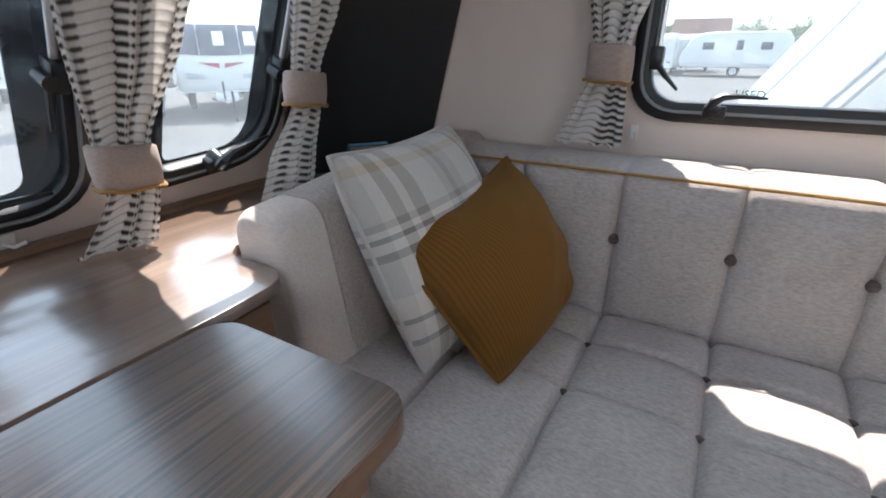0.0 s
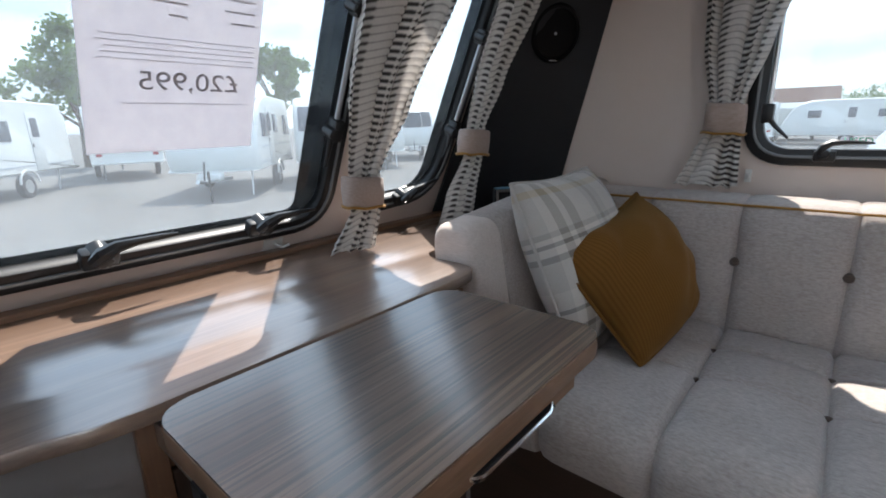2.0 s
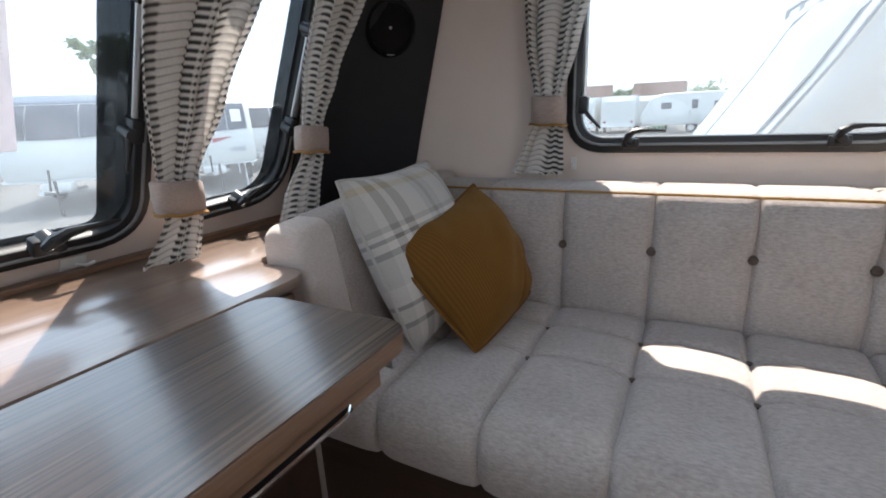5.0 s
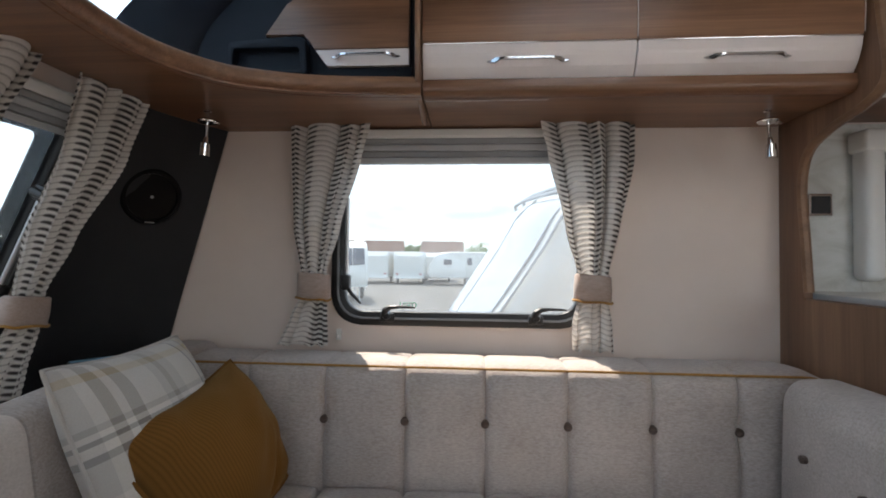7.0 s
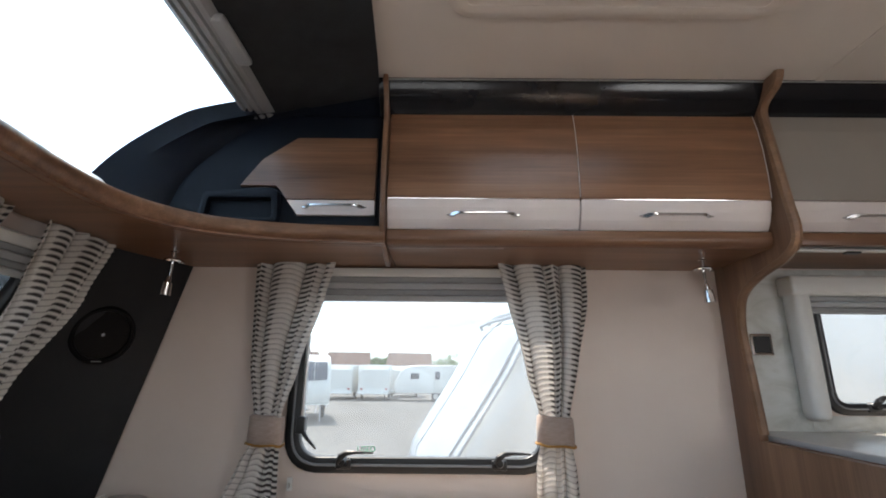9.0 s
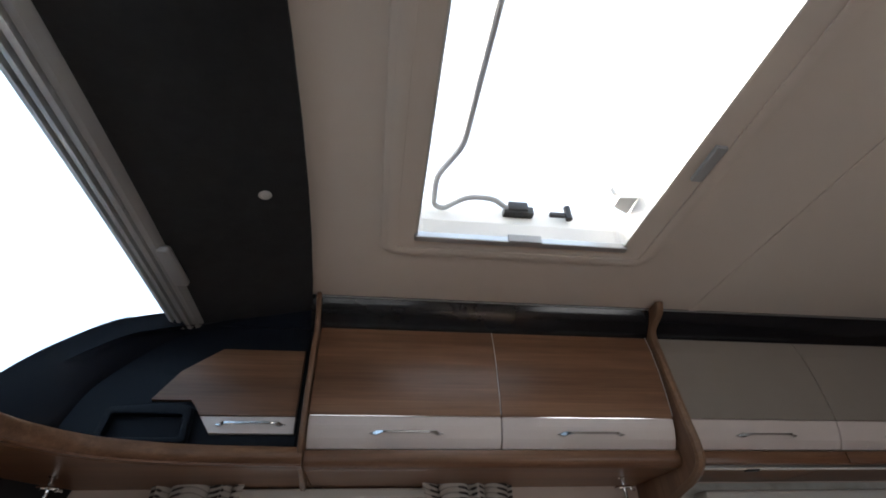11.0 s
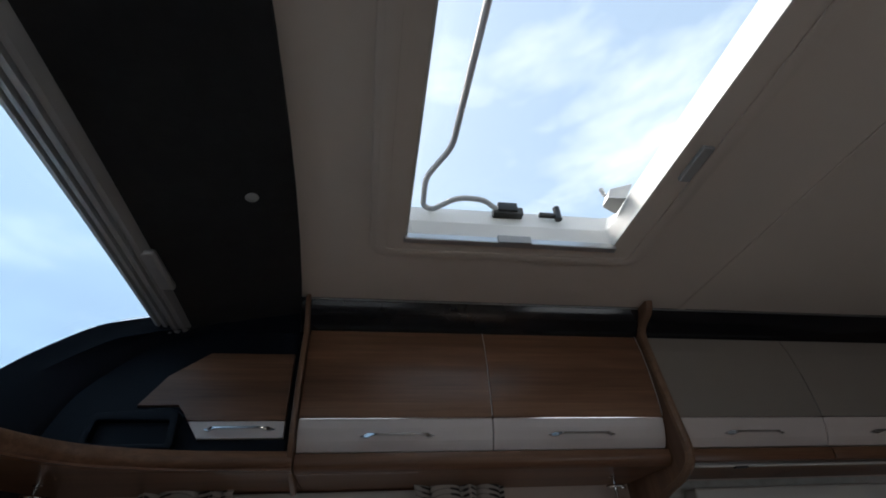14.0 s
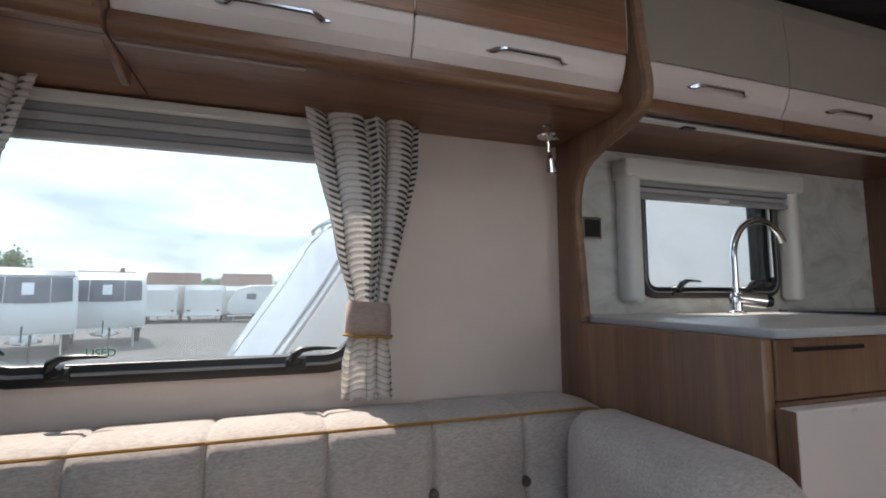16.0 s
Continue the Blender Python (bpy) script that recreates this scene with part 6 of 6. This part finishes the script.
    if badge:
        for sgn in (-1, 1):
            b = loft([[on_nose(sgn * (0.06 + 0.52 * i / 6), 1.115 - 0.12 * j / 3 * (1 - i / 6) + 0.02 * i / 6, 0.022) for i in range(7)] for j in range(4)])
            bmesh.ops.solidify(b, geom=b.faces[:], thickness=-0.008)
            add("front_stripe", b, M_red, label="red front flash")
            b = loft([[on_nose(sgn * (0.45 + 0.42 * i / 6), 0.74 + (0.10 + 0.06 * i / 6) * j / 3, 0.022) for i in range(7)] for j in range(4)])
            bmesh.ops.solidify(b, geom=b.faces[:], thickness=-0.008)
            add("lamp_recess", b, M_silver)
    if nose:
        for u in (-1.06, -0.485, 0.485, 1.06):
            add("rib", tube([on_nose(u, 0.75 + 1.25 * c / 10, 0.012) for c in range(11)], 0.011, 6), M_silver)
        for d in (0.0, 0.075):
            add("visor", tube([on_nose(u, 1.99) + Vector((0.03 - d, 0, 0.02 + d * 0.6)) for u in (-1.0, -0.7, -0.35, 0, 0.35, 0.7, 1.0)], 0.016, 6), M_silver)
    for s in (-1, 1):
        yy = s * (W / 2 + 0.002)
        for u0, u1, v0, v1 in flank:
            add("window", box(u0, u1, yy - 0.015, yy + 0.015, v0, v1, 0.014), glass)
        if stripe:
            add("stripe", box(-L / 2 + 0.3, L / 2 - 0.5, yy - 0.004, yy + 0.004, 0.98, 1.02), stripe)
        add("skirt_rail", box(-L / 2 + 0.1, L / 2 - 0.3, yy - 0.010, yy + 0.010, 0.60, 0.64, 0.006), M_silver)
        w = add("wheel", lathe([(0.30, -0.09), (0.32, -0.05), (0.32, 0.05), (0.30, 0.09)], Matrix.Translation((-0.2, s * (W / 2 - 0.12), 0.32)) @ Matrix.Rotation(radians(90), 4, "X"), 24), M_tyre, rise=0.0)
        add("rim", lathe([(0.19, -0.095), (0.17, 0.0), (0.19, 0.095)], Matrix.Translation((-0.2, s * (W / 2 - 0.12), 0.32)) @ Matrix.Rotation(radians(90), 4, "X"), 20), M_alu, w, rise=0.0)
        add("wheel_arch", tube([(-0.2 + 0.42 * math.cos(q), s * (W / 2 + 0.005), 0.36 + 0.36 * math.sin(q)) for q in (math.pi * k / 10 for k in range(11))], 0.03, 6), M_gel, rise=0.05)
        if flank:
            y0, y1 = sorted((s * W / 2, s * (W / 2 + 0.016)))
            d = add("door", box(door, door + 0.58, y0, y1, 0.46, 2.05, 0.007), M_gel)
            y0, y1 = sorted((s * (W / 2 + 0.012), s * (W / 2 + 0.021)))
            add("door_window", box(door + 0.12, door + 0.46, y0, y1, 1.38, 1.90, 0.003), glass, d)
            add("door_handle", box(door + 0.50, door + 0.55, y0, y1 + 0.01, 1.10, 1.20, 0.003), M_tyre, d)
    b = tube([(L / 2 - 0.2, 0.35, 0.45), (L / 2 + 0.85, 0.0, 0.45)], 0.04, 8)
    tube([(L / 2 - 0.2, -0.35, 0.45), (L / 2 + 0.85, 0.0, 0.45)], 0.04, 8, b)
    tube([(L / 2 + 0.8, 0, 0.46), (L / 2 + 1.15, 0, 0.50)], 0.05, 8, b)
    db = add("drawbar", b, M_alu, rise=0.05)
    add("jockey_wheel", tube([(L / 2 + 0.75, 0.12, 0.02), (L / 2 + 0.75, 0.12, 0.75)], 0.03, 8), M_tyre, db, rise=0.0)
    add("handbrake", tube([(L / 2 + 0.55, -0.06, 0.50), (L / 2 + 0.40, -0.06, 0.95)], 0.022, 6), M_tyre, db, rise=0.0)
    add("hitch_cover", box(L / 2 + 0.05, L / 2 + 0.45, -0.28, 0.28, 0.42, 0.62, 0.06), M_gel, db, rise=0.05)
    for sx in (-L / 2 + 0.4, L / 2 - 0.5):
        add("corner_steady", tube([(sx, 0.8, 0.70), (sx + 0.15, 0.8, 0.02)], 0.025, 6), M_alu, rise=0.0)
    for s in (-1, 1):
        add("tail_lamp", box(-L / 2 - 0.012, -L / 2 + 0.05, s * 0.86 - 0.09, s * 0.86 + 0.09, 0.62, 0.74, 0.01), M_red)
    t.rotation_euler = (0, 0, radians(turn))
    return t


M_card = plain("white_card", (0.80, 0.80, 0.82), 0.8, vary=0.02)
M_bluecap = plain("blue_grey_paint", (0.12, 0.15, 0.20), 0.35, vary=0.06)
M_tintpane = plain("blue_grey_glass", (0.062, 0.072, 0.095), 0.10, vary=0.3, scale=1.5, grain=0.0)
caravan(2.85, 2.62, 180, 6.0, None, "white touring caravan with a raked front close beside the window", [(3.02, 0.62), (3.05, 0.85), (3.0, 1.085), (2.79, 1.40), (2.66, 1.60), (2.49, 1.90), (2.30, 2.05), (2.07, 2.14), (1.4, 2.33)], 0.37, ())
# seen through the front windows
caravan(-17.7, -0.25, -36, 5.6, None, "white touring caravan with door and side windows, parked side-on", flank=((0.15, 0.85, 1.28, 1.80), (1.5, 2.1, 1.28, 1.80)), door=-1.25, glass=M_tintpane)
caravan(-14.0, 5.2, -41.5, 4.8, M_silver, "white touring caravan with a dark front windscreen and swept nose", glass=M_tintpane, cap=M_bluecap)
caravan(-13.5, 8.3, -36, 4.8, None, "white touring caravan with a red front flash and price cards", bow=0.16, glass=M_tintpane, papers=((1, 0.0), (2, 0.74)), badge=True)
caravan(-22.3, 4.6, 166, 5.0, None, "white touring caravan standing with its tail lamps towards the yard")
caravan(-16.6, 12.4, -30, 5.0, M_silver)
caravan(-18.5, 16.6, -34, 5.0, None)
# seen through the side window
caravan(-7.4, 16.75, -67, 5.0, None, "white touring caravan with a blue-grey roof cap and panoramic front windows", bow=0.16, glass=M_tintpane, papers=((1, 0.0),), cap=M_bluecap)
caravan(-6.1, 19.4, -73, 5.0, None, "white touring caravan with a wide front window and a price card", glass=M_tintpane, papers=((1, 0.0),))
for x, y, turn in ((-12.9, 37.0, 98), (-10.3, 36.2, 96), (-7.6, 35.4, 92), (-5.0, 35.2, 94), (-3.2, 39.5, 90)):
    caravan(x, y, turn, 5.0, None, tall=0.10, flank=())
for x, y in ((-0.6, 33.6), (5.8, 33.2), (12.2, 33.0)):
    caravan(x, y, 179, 5.6, None, tall=0.10, door=-0.6, glass=M_tintpane, flank=((1.0, 1.6, 1.40, 1.78), (-1.9, -1.35, 1.40, 1.78)))


def house(x, y, w, turn, stack=False):
    t = thing("house", (x, y, GZ), "brick house with a brown tiled roof beyond the yard", "house", "distant houses")
    d, h, r = 8.0, 3.5, 6.0

    def add(name, bm, mat):
        bmesh.ops.translate(bm, verts=bm.verts, vec=BASE[t])
        return part(name, bm, mat, t)

    add("wall", box(-w / 2, w / 2, -d / 2, d / 2, 0, h), M_brick)
    b = bmesh.new()
    loft([[(-w / 2 - 0.4, -d / 2 - 0.5, h - 0.1), (-w / 2 - 0.3, 0, r), (-w / 2 - 0.4, d / 2 + 0.5, h - 0.1)], [(w / 2 + 0.4, -d / 2 - 0.5, h - 0.1), (w / 2 + 0.3, 0, r), (w / 2 + 0.4, d / 2 + 0.5, h - 0.1)]], b, close=True)
    bmesh.ops.holes_fill(b, edges=b.edges[:])
    add("roof", b, M_roof)
    for u in (-w / 4, w / 4):
        add("window", box(u - 0.7, u + 0.7, -d / 2 - 0.05, -d / 2 + 0.05, 1.2, 2.5, 0.02), M_glassy)
    if stack:
        add("chimney", box(w / 4, w / 4 + 0.7, -0.4, 0.4, r - 0.8, r + 0.6), M_brick)
    t.rotation_euler = (0, 0, radians(turn))


house(-19.4, 97, 8.0, 8)
house(-7.0, 98.5, 8.4, 3)
house(-29.5, 94.3, 8.0, 12, True)


def tree(x, y, h, spread, seed):
    rnd = random.Random(seed)
    t = thing("tree", (x, y, GZ), "leafy green broad-leaved tree beyond the caravans", "tree", "trees")
    o = BASE[t]
    b = tube([o, o + Vector((0.1, 0.05, h * 0.3)), o + Vector((0.0, 0.1, h * 0.62))], [0.22, 0.16, 0.06], 8)
    tips = []
    for k in range(9):
        a = rnd.uniform(0, 6.28)
        s = o + Vector((0, 0, h * rnd.uniform(0.25, 0.5)))
        e = o + Vector((math.cos(a) * spread * rnd.uniform(0.4, 0.8), math.sin(a) * spread * rnd.uniform(0.4, 0.8), h * rnd.uniform(0.5, 0.92)))
        tube([s, s.lerp(e, 0.5) + Vector((0, 0, 0.2)), e], [0.09, 0.05, 0.02], 6, b)
        tips.append(e)
    tips.append(o + Vector((0, 0, h * 0.9)))
    part("trunk", b, M_bark, t)
    verts, faces = [], []
    for e in tips:
        for c in range(7):
            cc = e + Vector((rnd.gauss(0, 1), rnd.gauss(0, 1), rnd.gauss(0, 0.8))) * spread * 0.20
            for q in range(60):
                p = cc + Vector((rnd.gauss(0, 1), rnd.gauss(0, 1), rnd.gauss(0, 1))) * spread * 0.085
                d1 = Vector((rnd.gauss(0, 1), rnd.gauss(0, 1), rnd.gauss(0, 1))).normalized() * rnd.uniform(0.10, 0.2)
                d2 = d1.orthogonal().normalized() * d1.length * 0.6
                i = len(verts)
                verts += [p - d1, p + d2, p + d1, p - d2]
                faces.append((i, i + 1, i + 2, i + 3))
    me = bpy.data.meshes.new("crown")
    me.from_pydata([v - o for v in verts], [], faces)
    me.materials.append(M_leaf)
    ob = new("crown", me)
    ob.parent = t
    BASE[ob] = o


tree(-29.4, 4.9, 6.6, 2.6, 1)
tree(-27.7, 14.7, 6.4, 1.9, 2)
tree(-14.4, 103, 5.0, 3.0, 3)
tree(2.2, 104, 4.9, 4.5, 4)
tree(-26.3, 101, 5.0, 3.0, 5)
tree(-24.2, 53.6, 5.3, 3.4, 6)
tree(9.0, 100, 5.0, 4.0, 7)
